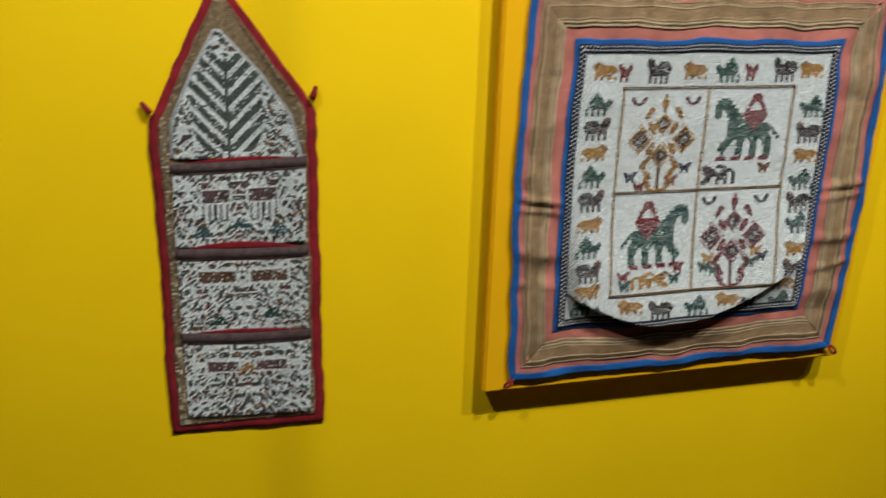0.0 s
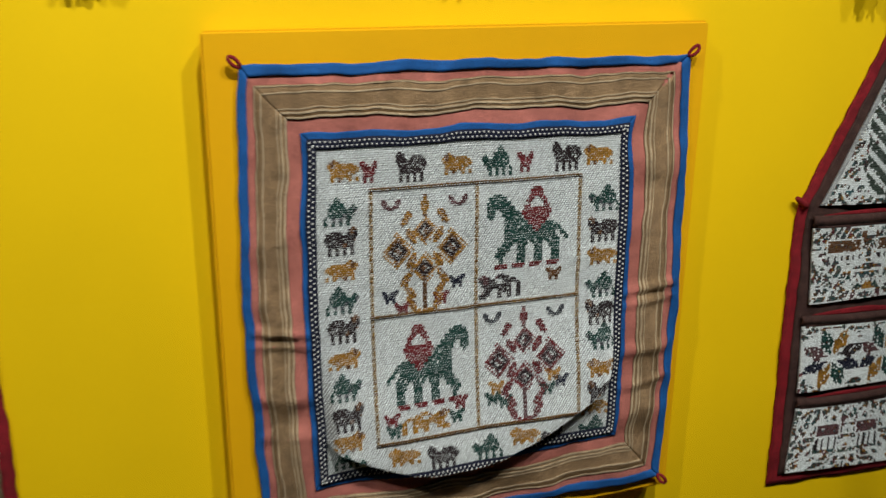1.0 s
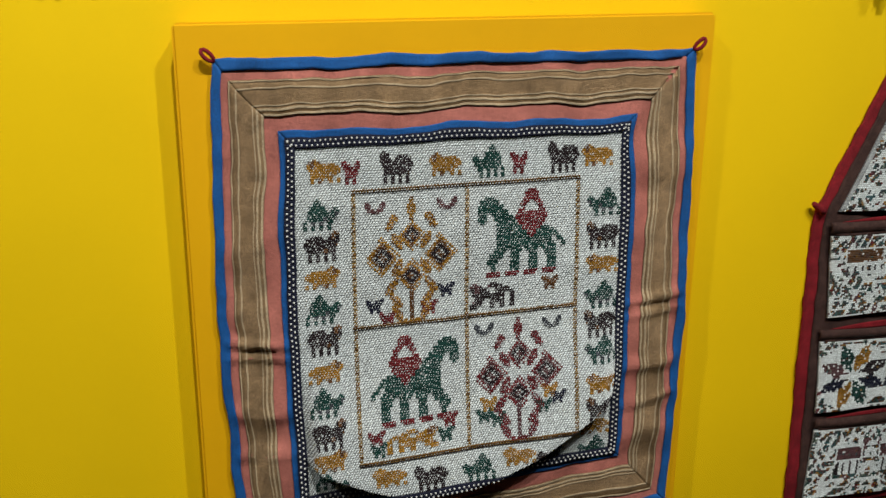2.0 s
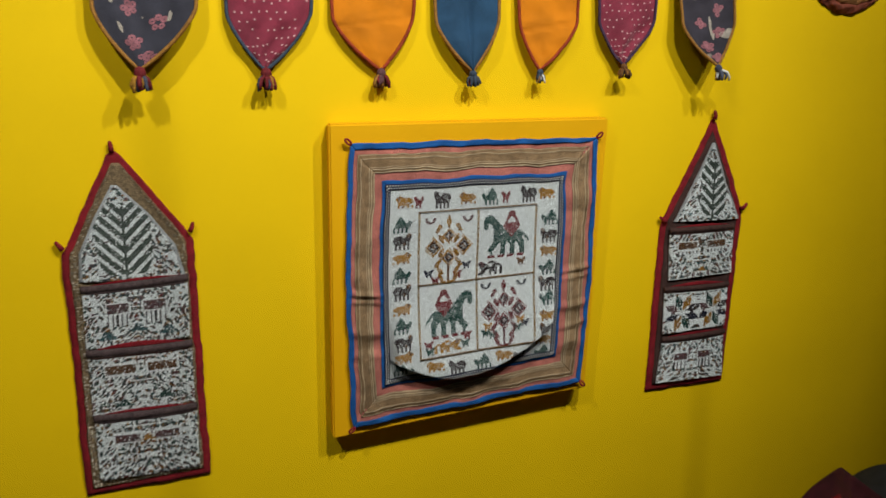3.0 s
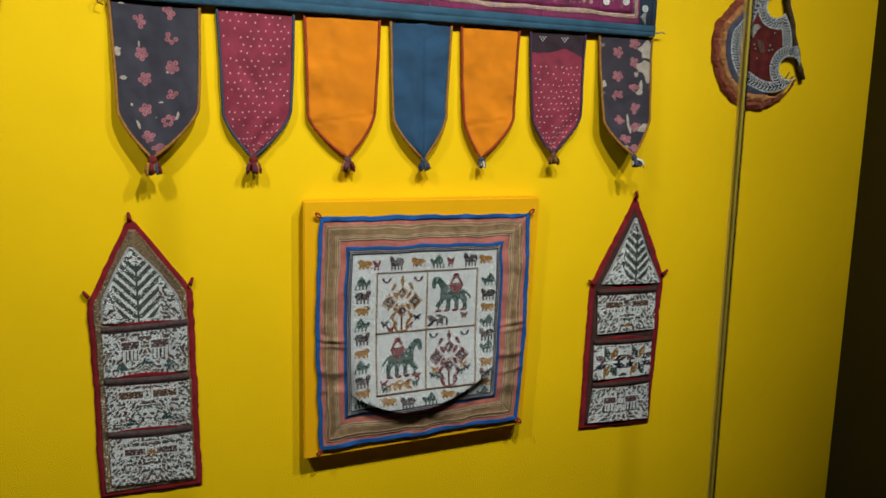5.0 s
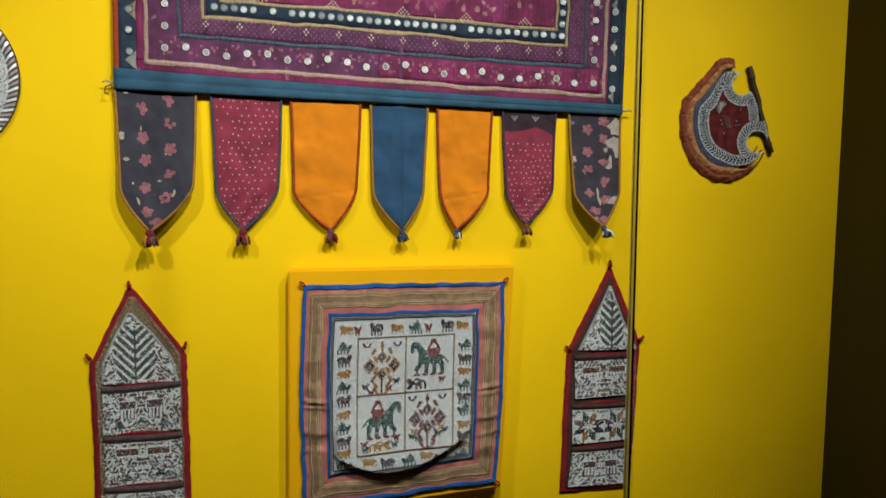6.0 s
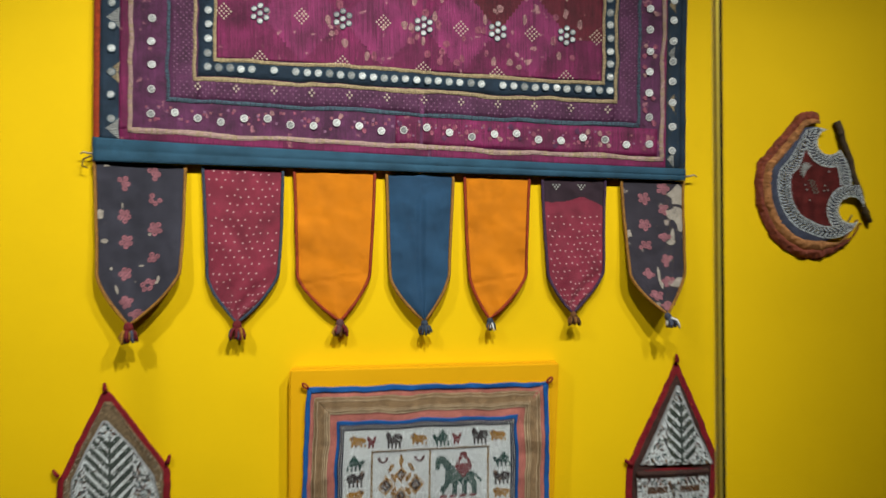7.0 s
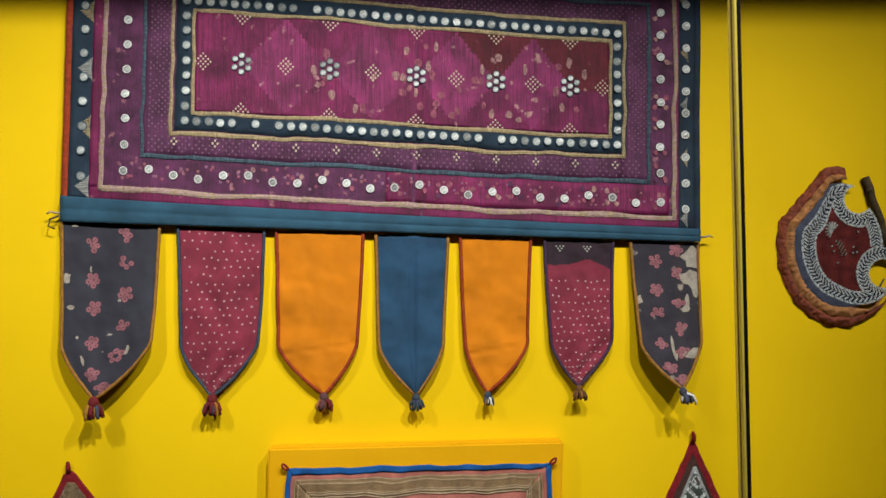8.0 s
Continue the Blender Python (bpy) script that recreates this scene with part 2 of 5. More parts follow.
M["capred"] = mat("brick_red_wool", (0.175, 0.022, 0.020), 0.85, 0.35, 0.02, 0.5, weave=0.002)
M["wood"] = mat("dark_weathered_wood", (0.070, 0.045, 0.022), 0.7, 0.4, 0.012, 0.5)
M["maroon"] = mat("dark_maroon_embroidery", (0.085, 0.014, 0.022), 0.85, 0.35, 0.02, 0.5, weave=0.002)
M["faded"] = mat("bleached_silk_spot", (0.46, 0.25, 0.25), 0.7, 0.5, 0.008, 0.3, weave=0.0016, streak=0.35)
M["fadedpink"] = mat("worn_pink_silk_spot", (0.36, 0.10, 0.16), 0.7, 0.5, 0.008, 0.3, weave=0.0016, streak=0.35)
M["string"] = mat("cotton_string", (0.42, 0.33, 0.22), 0.9, 0.3, 0.01, 0.5)


def mirror_material():
    # milky base stands in for the bright ceiling reflected in the mirrors
    m = mat("aged_mirror_glass", (0.52, 0.56, 0.55), 0.4, 0.35, 0.006, 0.35, fine=0.004)
    m.node_tree.nodes["Principled BSDF"].inputs["Metallic"].default_value = 0.15
    nt = m.node_tree
    info = nt.nodes.new("ShaderNodeObjectInfo")
    rng = nt.nodes.new("ShaderNodeMapRange")
    rng.inputs["To Min"].default_value, rng.inputs["To Max"].default_value = 0.30, 0.7
    nt.links.new(info.outputs["Random"], rng.inputs["Value"])
    nt.links.new(rng.outputs["Result"], nt.nodes["Principled BSDF"].inputs["Roughness"])
    # brighter and dimmer reflections, set as a base tone per mirror
    tone = nt.nodes.new("ShaderNodeMapRange")
    tone.inputs["To Min"].default_value, tone.inputs["To Max"].default_value = 0.55, 1.25
    nt.links.new(info.outputs["Random"], tone.inputs["Value"])
    mul = nt.nodes.new("ShaderNodeMix")
    mul.data_type, mul.blend_type = "RGBA", "MULTIPLY"
    mul.inputs["Factor"].default_value = 1.0
    bs = nt.nodes["Principled BSDF"]
    nt.links.new(bs.inputs["Base Color"].links[0].from_socket, mul.inputs["A"])
    nt.links.new(tone.outputs["Result"], mul.inputs["B"])
    nt.links.new(mul.outputs["Result"], bs.inputs["Base Color"])
    return m


M["mirror"] = mirror_material()


def glass_material(name, tint, gloss):
    m = bpy.data.materials.new(name)
    m.use_nodes = True
    nt = m.node_tree
    nt.nodes.clear()
    out = nt.nodes.new("ShaderNodeOutputMaterial")
    mix = nt.nodes.new("ShaderNodeMixShader")
    tr = nt.nodes.new("ShaderNodeBsdfTransparent")
    tr.inputs[0].default_value = (*tint, 1)
    gl = nt.nodes.new("ShaderNodeBsdfGlossy")
    gl.inputs["Roughness"].default_value = gloss
    lw = nt.nodes.new("ShaderNodeLayerWeight")
    lw.inputs["Blend"].default_value = 0.5
    pw = nt.nodes.new("ShaderNodeMath")
    pw.operation = "POWER"
    pw.inputs[1].default_value = 4.0
    nt.links.new(lw.outputs["Facing"], pw.inputs[0])
    sc = nt.nodes.new("ShaderNodeMath")
    sc.operation = "MULTIPLY_ADD"
    sc.inputs[1].default_value, sc.inputs[2].default_value = 0.6, 0.035
    nt.links.new(pw.outputs[0], sc.inputs[0])
    nt.links.new(sc.outputs[0], mix.inputs[0])
    nt.links.new(tr.outputs[0], mix.inputs[1])
    nt.links.new(gl.outputs[0], mix.inputs[2])
    nt.links.new(mix.outputs[0], out.inputs[0])
    return m


M["glass"] = glass_material("clear_case_glass", (0.985, 0.99, 0.985), 0.0)


def edge_material():
    m = bpy.data.materials.new("polished_glass_edge")
    m.use_nodes = True
    nt = m.node_tree
    bs = nt.nodes["Principled BSDF"]
    # yellow base stands in for wall light passing through the glass edge
    bs.inputs["Base Color"].default_value = (0.80, 0.66, 0.10, 1)
    bs.inputs["Roughness"].default_value = 0.25
    mix = nt.nodes.new("ShaderNodeMixShader")
    mix.inputs[0].default_value = 0.55
    tr = nt.nodes.new("ShaderNodeBsdfTransparent")
    nt.links.new(tr.outputs[0], mix.inputs[1])
    nt.links.new(bs.outputs[0], mix.inputs[2])
    nt.links.new(mix.outputs[0], nt.nodes["Material Output"].inputs[0])
    return m


M["glassedge"] = edge_material()


# ---------------------------------------------------------------- mesh helpers
def thing(name, place, label, category, group=""):
    ob = new(name)
    ob.empty_display_size = 0.05
    ob.location = place
    return tagged(ob, label, category, group)


def under(ob, parent):
    ob.parent = parent
    top = parent.parent or parent
    ob.matrix_parent_inverse = Matrix.Translation(top.location).inverted() if parent.parent is None else Matrix.Identity(4)
    return ob


class Bag:
    """Collects faces of one mesh, each with the key of its material."""

    def __init__(self):
        self.v, self.f, self.k = [], [], []

    def face(self, pts, key):
        n = len(self.v)
        self.v += [tuple(p) for p in pts]
        self.f.append(tuple(range(n, n + len(pts))))
        self.k.append(key)

    def grid(self, fn, nu, nv, key, th=0.002):
        """A closed slab over fn(u, v, h), u and v from 0 to 1; key may be a function of u, v."""
        n = len(self.v)
        w = nu + 1
        count = w * (nv + 1)
        for h in (0.0, -th):
            for j in range(nv + 1):
                for i in range(w):
                    self.v.append(tuple(fn(i / nu, j / nv, h)))
        for j in range(nv):
            for i in range(nu):
                a = n + j * w + i
                k = key((i + 0.5) / nu, (j + 0.5) / nv) if callable(key) else key
                self.f.append((a, a + 1, a + w + 1, a + w))
                self.k.append(k)
                b = a + count
                self.f.append((b, b + w, b + w + 1, b + 1))
                self.k.append(k)
        rim = [i for i in range(w)] + [j * w + nu for j in range(1, nv + 1)]
        rim += [nv * w + i for i in range(nu - 1, -1, -1)] + [j * w for j in range(nv - 1, 0, -1)]
        k = key(0.01, 0.01) if callable(key) else key
        for a, b in zip(rim, rim[1:] + rim[:1]):
            self.f.append((n + b, n + a, n + a + count, n + b + count))
            self.k.append(k)

    def stitch(self, S, u0, u1, v0, v1, key, h=0.0012, inset=0.18):
        """A small raised cell of yarn."""
        du, dv = (u1 - u0) * inset, (v1 - v0) * inset
        base = [S(u0, v0, 0), S(u1, v0, 0), S(u1, v1, 0), S(u0, v1, 0)]
        top = [S(u0 + du, v0 + dv, h), S(u1 - du, v0 + dv, h), S(u1 - du, v1 - dv, h), S(u0 + du, v1 - dv, h)]
        n = len(self.v)
        self.v += [tuple(p) for p in base + top]
        for q in ((4, 5, 6, 7), (0, 1, 5, 4), (1, 2, 6, 5), (2, 3, 7, 6), (3, 0, 4, 7)):
            self.f.append(tuple(n + i for i in q))
            self.k.append(key)

    def bead(self, S, u, v, a, b, lean, key, h):
        """A small six-sided bead, leaning along v."""
        n = len(self.v)
        for k in range(6):
            c, d = math.cos(k * math.pi / 3), math.sin(k * math.pi / 3)
            self.v.append(tuple(S(u + a * c, v + b * d + lean * c, 0.0)))
        for k in range(6):
            c, d = 0.5 * math.cos(k * math.pi / 3), 0.5 * math.sin(k * math.pi / 3)
            self.v.append(tuple(S(u + a * c, v + b * d + lean * c, h)))
        for k in range(6):
            self.f.append((n + k, n + (k + 1) % 6, n + 6 + (k + 1) % 6, n + 6 + k))
            self.k.append(key)
        self.f.append(tuple(n + 6 + k for k in range(6)))
        self.k.append(key)

    def tube(self, pts, radius, key, sides=6, taper=None, closed=False):
        pts = [Vector(p) for p in pts]
        n = len(self.v)
        last = len(pts) - 1
        for i, p in enumerate(pts):
            a = pts[(i - 1) % len(pts)] if closed else pts[max(0, i - 1)]
            b = pts[(i + 1) % len(pts)] if closed else pts[min(last, i + 1)]
            d = (b - a).normalized()
            s = d.cross(Vector((0, 1, 0)))
            s = s.normalized() if s.length > 1e-4 else Vector((1, 0, 0))
            t = s.cross(d)
            r = radius if taper is None else radius * (1 + (taper - 1) * i / last)
            for k in range(sides):
                ang = 2 * math.pi * k / sides
                self.v.append(tuple(p + (s * math.cos(ang) + t * math.sin(ang)) * r))
        rings = len(pts) if closed else last
        for i in range(rings):
            for k in range(sides):
                a, b = n + i * sides + k, n + i * sides + (k + 1) % sides
                c, d = n + ((i + 1) % len(pts)) * sides + (k + 1) % sides, n + ((i + 1) % len(pts)) * sides + k
                self.f.append((a, b, c, d))
                self.k.append(key)
        if not closed:
            self.f.append(tuple(n + k for k in reversed(range(sides))))
            self.f.append(tuple(n + last * sides + k for k in range(sides)))
            self.k += [key, key]

    def ball(self, centre, r, key, seg=8, squash=(1, 1, 1)):
        c, n = Vector(centre), len(self.v)
        rows = seg // 2
        for j in range(1, rows):
            a = math.pi * j / rows
            for i in range(seg):
                b = 2 * math.pi * i / seg
                self.v.append((c.x + r * squash[0] * math.sin(a) * math.cos(b), c.y + r * squash[1] * math.sin(a) * math.sin(b), c.z + r * squash[2] * math.cos(a)))
        top, bot = len(self.v), len(self.v) + 1
        self.v += [(c.x, c.y, c.z + r * squash[2]), (c.x, c.y, c.z - r * squash[2])]
        for i in range(seg):
            i2 = (i + 1) % seg
            self.f.append((top, n + i, n + i2))
            self.f.append((bot, n + (rows - 2) * seg + i2, n + (rows - 2) * seg + i))
            self.k += [key, key]
            for j in range(rows - 2):
                self.f.append((n + j * seg + i, n + (j + 1) * seg + i, n + (j + 1) * seg + i2, n + j * seg + i2))
                self.k.append(key)

    def mesh(self, name, smooth=True):
        keys = list(dict.fromkeys(self.k))
        me = bpy.data.meshes.new(name)
        me.from_pydata(self.v, [], self.f)
        for k in keys:
            me.materials.append(M[k])
        me.polygons.foreach_set("material_index", [keys.index(k) for k in self.k])
        if smooth:
            me.polygons.foreach_set("use_smooth", [True] * len(self.f))
        me.update()
        return me

    def part(self, name, parent, label="", smooth=True):
        ob = new(name, self.mesh(name, smooth))
        if label:
            ob["label"] = label
        return under(ob, parent)


def box(name, lo, hi, key, bevel=0.0):
    bm = bmesh.new()
    bmesh.ops.create_cube(bm, size=1)
    size = [h - l for l, h in zip(lo, hi)]
    for v in bm.verts:
        v.co = Vector([l + (c + 0.5) * s for l, c, s in zip(lo, v.co, size)])
    if bevel:
        bmesh.ops.bevel(bm, geom=list(bm.edges), offset=bevel, segments=2, affect="EDGES")
    me = bpy.data.meshes.new(name)
    bm.to_mesh(me)
    bm.free()
    me.materials.append(M[key])
    return new(name, me)


def wob(x, z, size, seed=0.0):
    return noise.noise(Vector((x / size, seed, z / size)))


def lerp(a, b, t):
    return a + (b - a) * t


def step(a, b, x):
    t = min(1.0, max(0.0, (x - a) / (b - a)))
    return t * t * (3 - 2 * t)


def quad_map(tl, tr, br, bl, y, relief=None, bow=(0.0, 0.0)):
    """Maps u (left to right), v (top to bottom), h (out of the wall) into the wall's place."""
    def S(u, v, h=0.0):
        bulge = 4 * v * (1 - v)
        xl, xr = lerp(tl[0], bl[0], v) - bow[0] * bulge, lerp(tr[0], br[0], v) + bow[1] * bulge
        x = lerp(xl, xr, u)
        z = lerp(lerp(tl[1], tr[1], u), lerp(bl[1], br[1], u), v)
        off = relief(u, v) if relief else 0.0
        return Vector((x, y - h - off, z))
    return S


def sub_map(S, u0, u1, v0, v1, lift=0.0):
    return lambda u, v, h=0.0: S(lerp(u0, u1, u), lerp(v0, v1, v), h + lift)


# ---------------------------------------------------------------- the showcase
# two sliding panes: the right one runs in the outer track
CASE_TOP, INNER_Y, OUTER_Y, JOINT_X, END_X = 2.926, -1.035, -1.123, 0.3133, 1.412
FRONT = OUTER_Y - 0.012
tagged(box("wall_back", (-3.2, 0.0, 0.0), (END_X, 0.12, CASE_TOP), "wall"), "bright yellow painted back wall of a museum showcase", "wall", kind="structure")
tagged(box("wall_end", (END_X, FRONT, 0.0), (END_X + 0.06, 0.12, CASE_TOP), "black"), "black satin end wall closing the showcase", "wall", kind="structure")
tagged(box("wall_end_far", (-3.26, FRONT, 0.0), (-3.2, 0.12, CASE_TOP), "black"), "black far end wall of the showcase", "wall", kind="structure")
tagged(box("case_ceiling", (-3.26, FRONT, CASE_TOP), (END_X + 0.06, 0.12, CASE_TOP + 0.05), "black"), "black top of the showcase", "ceiling", kind="structure")
tagged(box("case_floor", (-3.2, FRONT, 0.0), (END_X, 0.0, 0.10), "floor"), "dark plinth floor inside the showcase", "floor", kind="structure")
tagged(box("floor", (-5, -6.0, -0.05), (5, FRONT - 0.002, 0.0), "floor"), "dark gallery floor", "floor", kind="structure")
# unseen room shell, added so that the panes reflect darkness
tagged(box("ceiling", (-5, -6.0, 4.2), (5, 0.12, 4.25), "black"), "black gallery ceiling", "ceiling", kind="structure")
tagged(box("wall_south", (-5, -6.1, 0.0), (5, -6.0, 4.2), "black"), "dark opposite gallery wall", "wall", kind="structure")
tagged(box("wall_west", (-5.1, -6.0, 0.0), (-5.0, 0.12, 4.2), "black"), "dark gallery side wall", "wall", kind="structure")
tagged(box("wall_east", (5.0, -6.0, 0.0), (5.1, 0.12, 4.2), "black"), "dark gallery side wall", "wall", kind="structure")
for x0, x1, y in ((-3.2, JOINT_X + 0.04, INNER_Y), (JOINT_X + 0.0026, END_X, OUTER_Y)):
    pane = box("glass_pane", (x0, y - 0.004, 0.10), (x1, y + 0.004, CASE_TOP), "glass")
    pane.visible_shadow = False
    tagged(pane, "clear sliding glass front pane of the showcase", "glass pane", "showcase panes", "structure")
edge = box("glass_edge", (JOINT_X - 0.0053, OUTER_Y - 0.006, 0.10), (JOINT_X - 0.0023, OUTER_Y + 0.010, CASE_TOP), "glassedge", 0.0006)
tagged(edge, "pale polished edge strip along the glass joint", "glass edge", kind="structure")
seal = box("joint_seal", (JOINT_X - 0.0022, OUTER_Y - 0.005, 0.10), (JOINT_X + 0.0020, OUTER_Y + 0.004, CASE_TOP), "rubber", 0.0006)
tagged(seal, "thin black seal on the edge of the glass pane", "seal", kind="structure")
lip = box("joint_lip", (JOINT_X - 0.0061, OUTER_Y - 0.002, 0.10), (JOINT_X - 0.0054, OUTER_Y + 0.001, CASE_TOP), "lip", 0.0003)
tagged(lip, "thin brown lip beside the glass joint", "seal", kind="structure")

# ---------------------------------------------------------------- mounting board
BOARD_Y = -0.05


def board_place(u, v):
    x = lerp(lerp(-0.344, -0.357, v), lerp(0.334, 0.301, v), u)
    z = lerp(lerp(1.454, 1.458, u), lerp(0.693, 0.760, u), v)
    return x, z


def build_board():
    t = thing("mounting_board", (0, 0, 1.07), "ochre-yellow painted square mounting board fixed to the wall", "display board")
    bm = bmesh.new()
    rings = []
    for y in (0.0, BOARD_Y):
        rings.append([bm.verts.new((board_place(u, v)[0], y, board_place(u, v)[1])) for u, v in ((0, 0), (1, 0), (1, 1), (0, 1))])
    bm.faces.new(rings[1])
    bm.faces.new(list(reversed(rings[0])))
    for i in range(4):
        j = (i + 1) % 4
        bm.faces.new((rings[0][i], rings[0][j], rings[1][j], rings[1][i]))
    bmesh.ops.recalc_face_normals(bm, faces=bm.faces)
    bmesh.ops.bevel(bm, geom=[e for e in bm.edges], offset=0.004, segments=3, affect="EDGES")
    me = bpy.data.meshes.new("panel")
    bm.to_mesh(me)
    bm.free()
    me.materials.append(M["board"])
    under(new("panel", me), t)


build_board()

# ---------------------------------------------------------------- square beadwork cloth on the board
# block figures: every sign is one stitch
BEAST = ("##.......", "###.####.", "#########", ".########", ".#######.", ".#.#.#.#.", ".#.#.#.#.")
HUMP = (".....#...", "....###..", "##.#####.", "########.", ".#######.", "..#.#.#.#", "..#.#.#.#")
LONG = (".##......", "########.", ".########", ".#######.", ".#.#..#.#")
HEART = ("#..##", "####.", ".###.", ".#.#.")
LION = ("##..##...", "####.###.", ".######.#", ".##.###.#", "##..#.#.#")


def hash01(i, j, s):
    return (math.sin(i * 127.1 + j * 311.7 + s * 74.7) * 43758.5453) % 1.0


def chakla_relief(u, v):
    r = 0.004 * wob(u, v, 0.16, 3.1) + 0.0016 * wob(u, v, 0.05, 7.7) + 0.004
    # pleats of the brocade border
    d = min(u, 1 - u, v, 1 - v)
    if d < 0.15:
        upright = min(u, 1 - u) < min(v, 1 - v)
        along = v if upright else u
        fade = step(0.0, 0.03, d) * step(0.16, 0.1, d)
        r += 0.0030 * math.sin(along * 30 + 5 * wob(u, v, 0.2, 1.0)) * fade
        if upright:
            for c, a, w in ((0.515, 0.009, 0.010), (0.545, 0.006, 0.007), (0.655, 0.007, 0.016), (0.74, 0.005, 0.012)):
                r += a * math.exp(-((along - c - 0.12 * (d - 0.07)) / w) ** 2) * fade
    # sagging centre that hangs over the lower edge
    if 0.145 < u < 0.855 and v > 0.3:
        s = (u - 0.145) / 0.71
        low = 0.748 + 0.140 * max(0.0, math.sin(math.pi * s)) ** 0.85 - 0.055 * s
        side = step(0.0, 0.07, s) * step(1.0, 0.93, s)
        r += 0.034 * step(0.42, low, v) ** 1.5 * side * step(low + 0.012, low - 0.004, v)
    return r


CH_FLAT = quad_map((-0.299, 1.411), (0.302, 1.413), (0.283, 0.783), (-0.308, 0.722), BOARD_Y - 0.006, chakla_relief, (0.013, 0.009))


def CH(u, v, h=0.0):
    """The hanging's surface: its hand-sewn borders run in slow waves."""
    p = CH_FLAT(u, v, h)
    d = min(u, 1 - u, v, 1 - v)
    loose = 1 - step(0.10, 0.20, d)
    p.x += loose * (0.0060 * wob(u * 0.6, v * 0.6, 0.075, 41.0) + 0.0016 * wob(u * 0.6, v * 0.6, 0.022, 43.0))
    p.z += loose * (0.0075 * wob(u * 0.6, v * 0.6, 0.085, 42.0) + 0.0018 * wob(u * 0.6, v * 0.6, 0.022, 44.0))
    return p


def mitre_band(S, d0, d1, key, n, h, name, parent, label="", wav=0.0):
    """Four mitred strips between the distances d0 and d1 from the edge."""
    for side in range(4):
        def fn(u, v, hh, side=side):
            d = lerp(d0, d1, v) + wav * math.sin(u * 41 + side)
            a = lerp(d, 1 - d, u)
            p = ((a, d), (1 - d, a), (1 - a, 1 - d), (d, 1 - a))[side]
            return S(p[0], p[1], hh + h)
        b = Bag()
        b.grid(fn, n, 4, key, 0.0015)
        b.part(name, parent, label)


def finer(rows):
    """Doubles the stitches of a figure and rounds its steps off."""
    w = max(len(r) for r in rows)
    at = lambda i, j: rows[j][i] if 0 <= j < len(rows) and 0 <= i < len(rows[j]) else "."
    out = []
    for j in range(len(rows)):
        lines = ["", ""]
        for i in range(w):
            p, a, b, c, d = at(i, j), at(i, j - 1), at(i + 1, j), at(i - 1, j), at(i, j + 1)
            lines[0] += (a if c == a and c != d and a != b else p) + (b if a == b and a != c and b != d else p)
            lines[1] += (c if d == c and d != b and c != a else p) + (d if b == d and b != a and d != c else p)
        out += lines
    return out


def figure(rows, S, cu, cv, pitch_u, pitch_v, colours, parent, name="motif", flip=False, label="", accent=None, double=True):
    b = Bag()
    if double:
        rows, pitch_u, pitch_v = finer(rows), pitch_u / 2, pitch_v / 2
    h, w = len(rows), max(len(r) for r in rows)
    for j, row in enumerate(rows):
        for i, sign in enumerate(row):
            if sign == ".":
                continue
            ii = w - 1 - i if flip else i
            u0, v0 = cu + (ii - w / 2) * pitch_u, cv + (j - h / 2) * pitch_v
            if hash01(i, j, 12) < 0.02:
                continue
            key = colours[sign] if isinstance(colours, dict) else colours
            if accent and hash01(i // 2, j // 2, 3) < 0.12:
                key = accent
            b.stitch(S, u0, u0 + pitch_u, v0, v0 + pitch_v, key, 0.0011, 0.14)
    return b.part(name, parent, label, smooth=False)


def flower_rows(w, h):
    """A stitched plant: four serrated blooms round a centre, a bud, slanting leaves and a foot."""
    rows = []
    for j in range(h):
        row = ""
        y = 2 * (j + 0.5) / h - 1
        for i in range(w):
            x = 2 * (i + 0.5) / w - 1
            a = abs(x)
            sign = "."
            for cx, cy, r in ((0.0, -0.40, 0.27), (0.0, 0.24, 0.30), (0.62, -0.08, 0.34)):
                d = (abs(a - cx) * 0.9 + abs(y - cy)) / r
                if d < 1.0 and (d < 0.8 or (i + j) % 2):
                    sign = "k" if 0.30 < d < 0.52 else "." if 0.16 < d <= 0.30 and (i + j) % 2 else "o" if d < 0.68 else "#"
            for cx, cy, s in ((0.30, -0.30, -1), (0.30, 0.10, 1), (0.42, 0.40, 1), (0.34, 0.62, -1), (0.30, 0.84, -1), (0.42, -0.62, 1)):
                p, q = (a - cx) * 0.7 + s * (y - cy) * 0.7, (a - cx) * 0.7 - s * (y - cy) * 0.7
                if (p / 0.17) ** 2 + (q / 0.075) ** 2 < 1 and sign == ".":
                    sign = "#" if (i + 2 * j) % 3 else "o"
            if a < 0.055 and (y < -0.62 or y > 0.4):
                sign = "o"
            if a + abs(y + 0.82) * 0.6 < 0.11 or (y > 0.92 and a < 0.2):
                sign = "#"
            row += sign
        rows.append(row)
    return rows


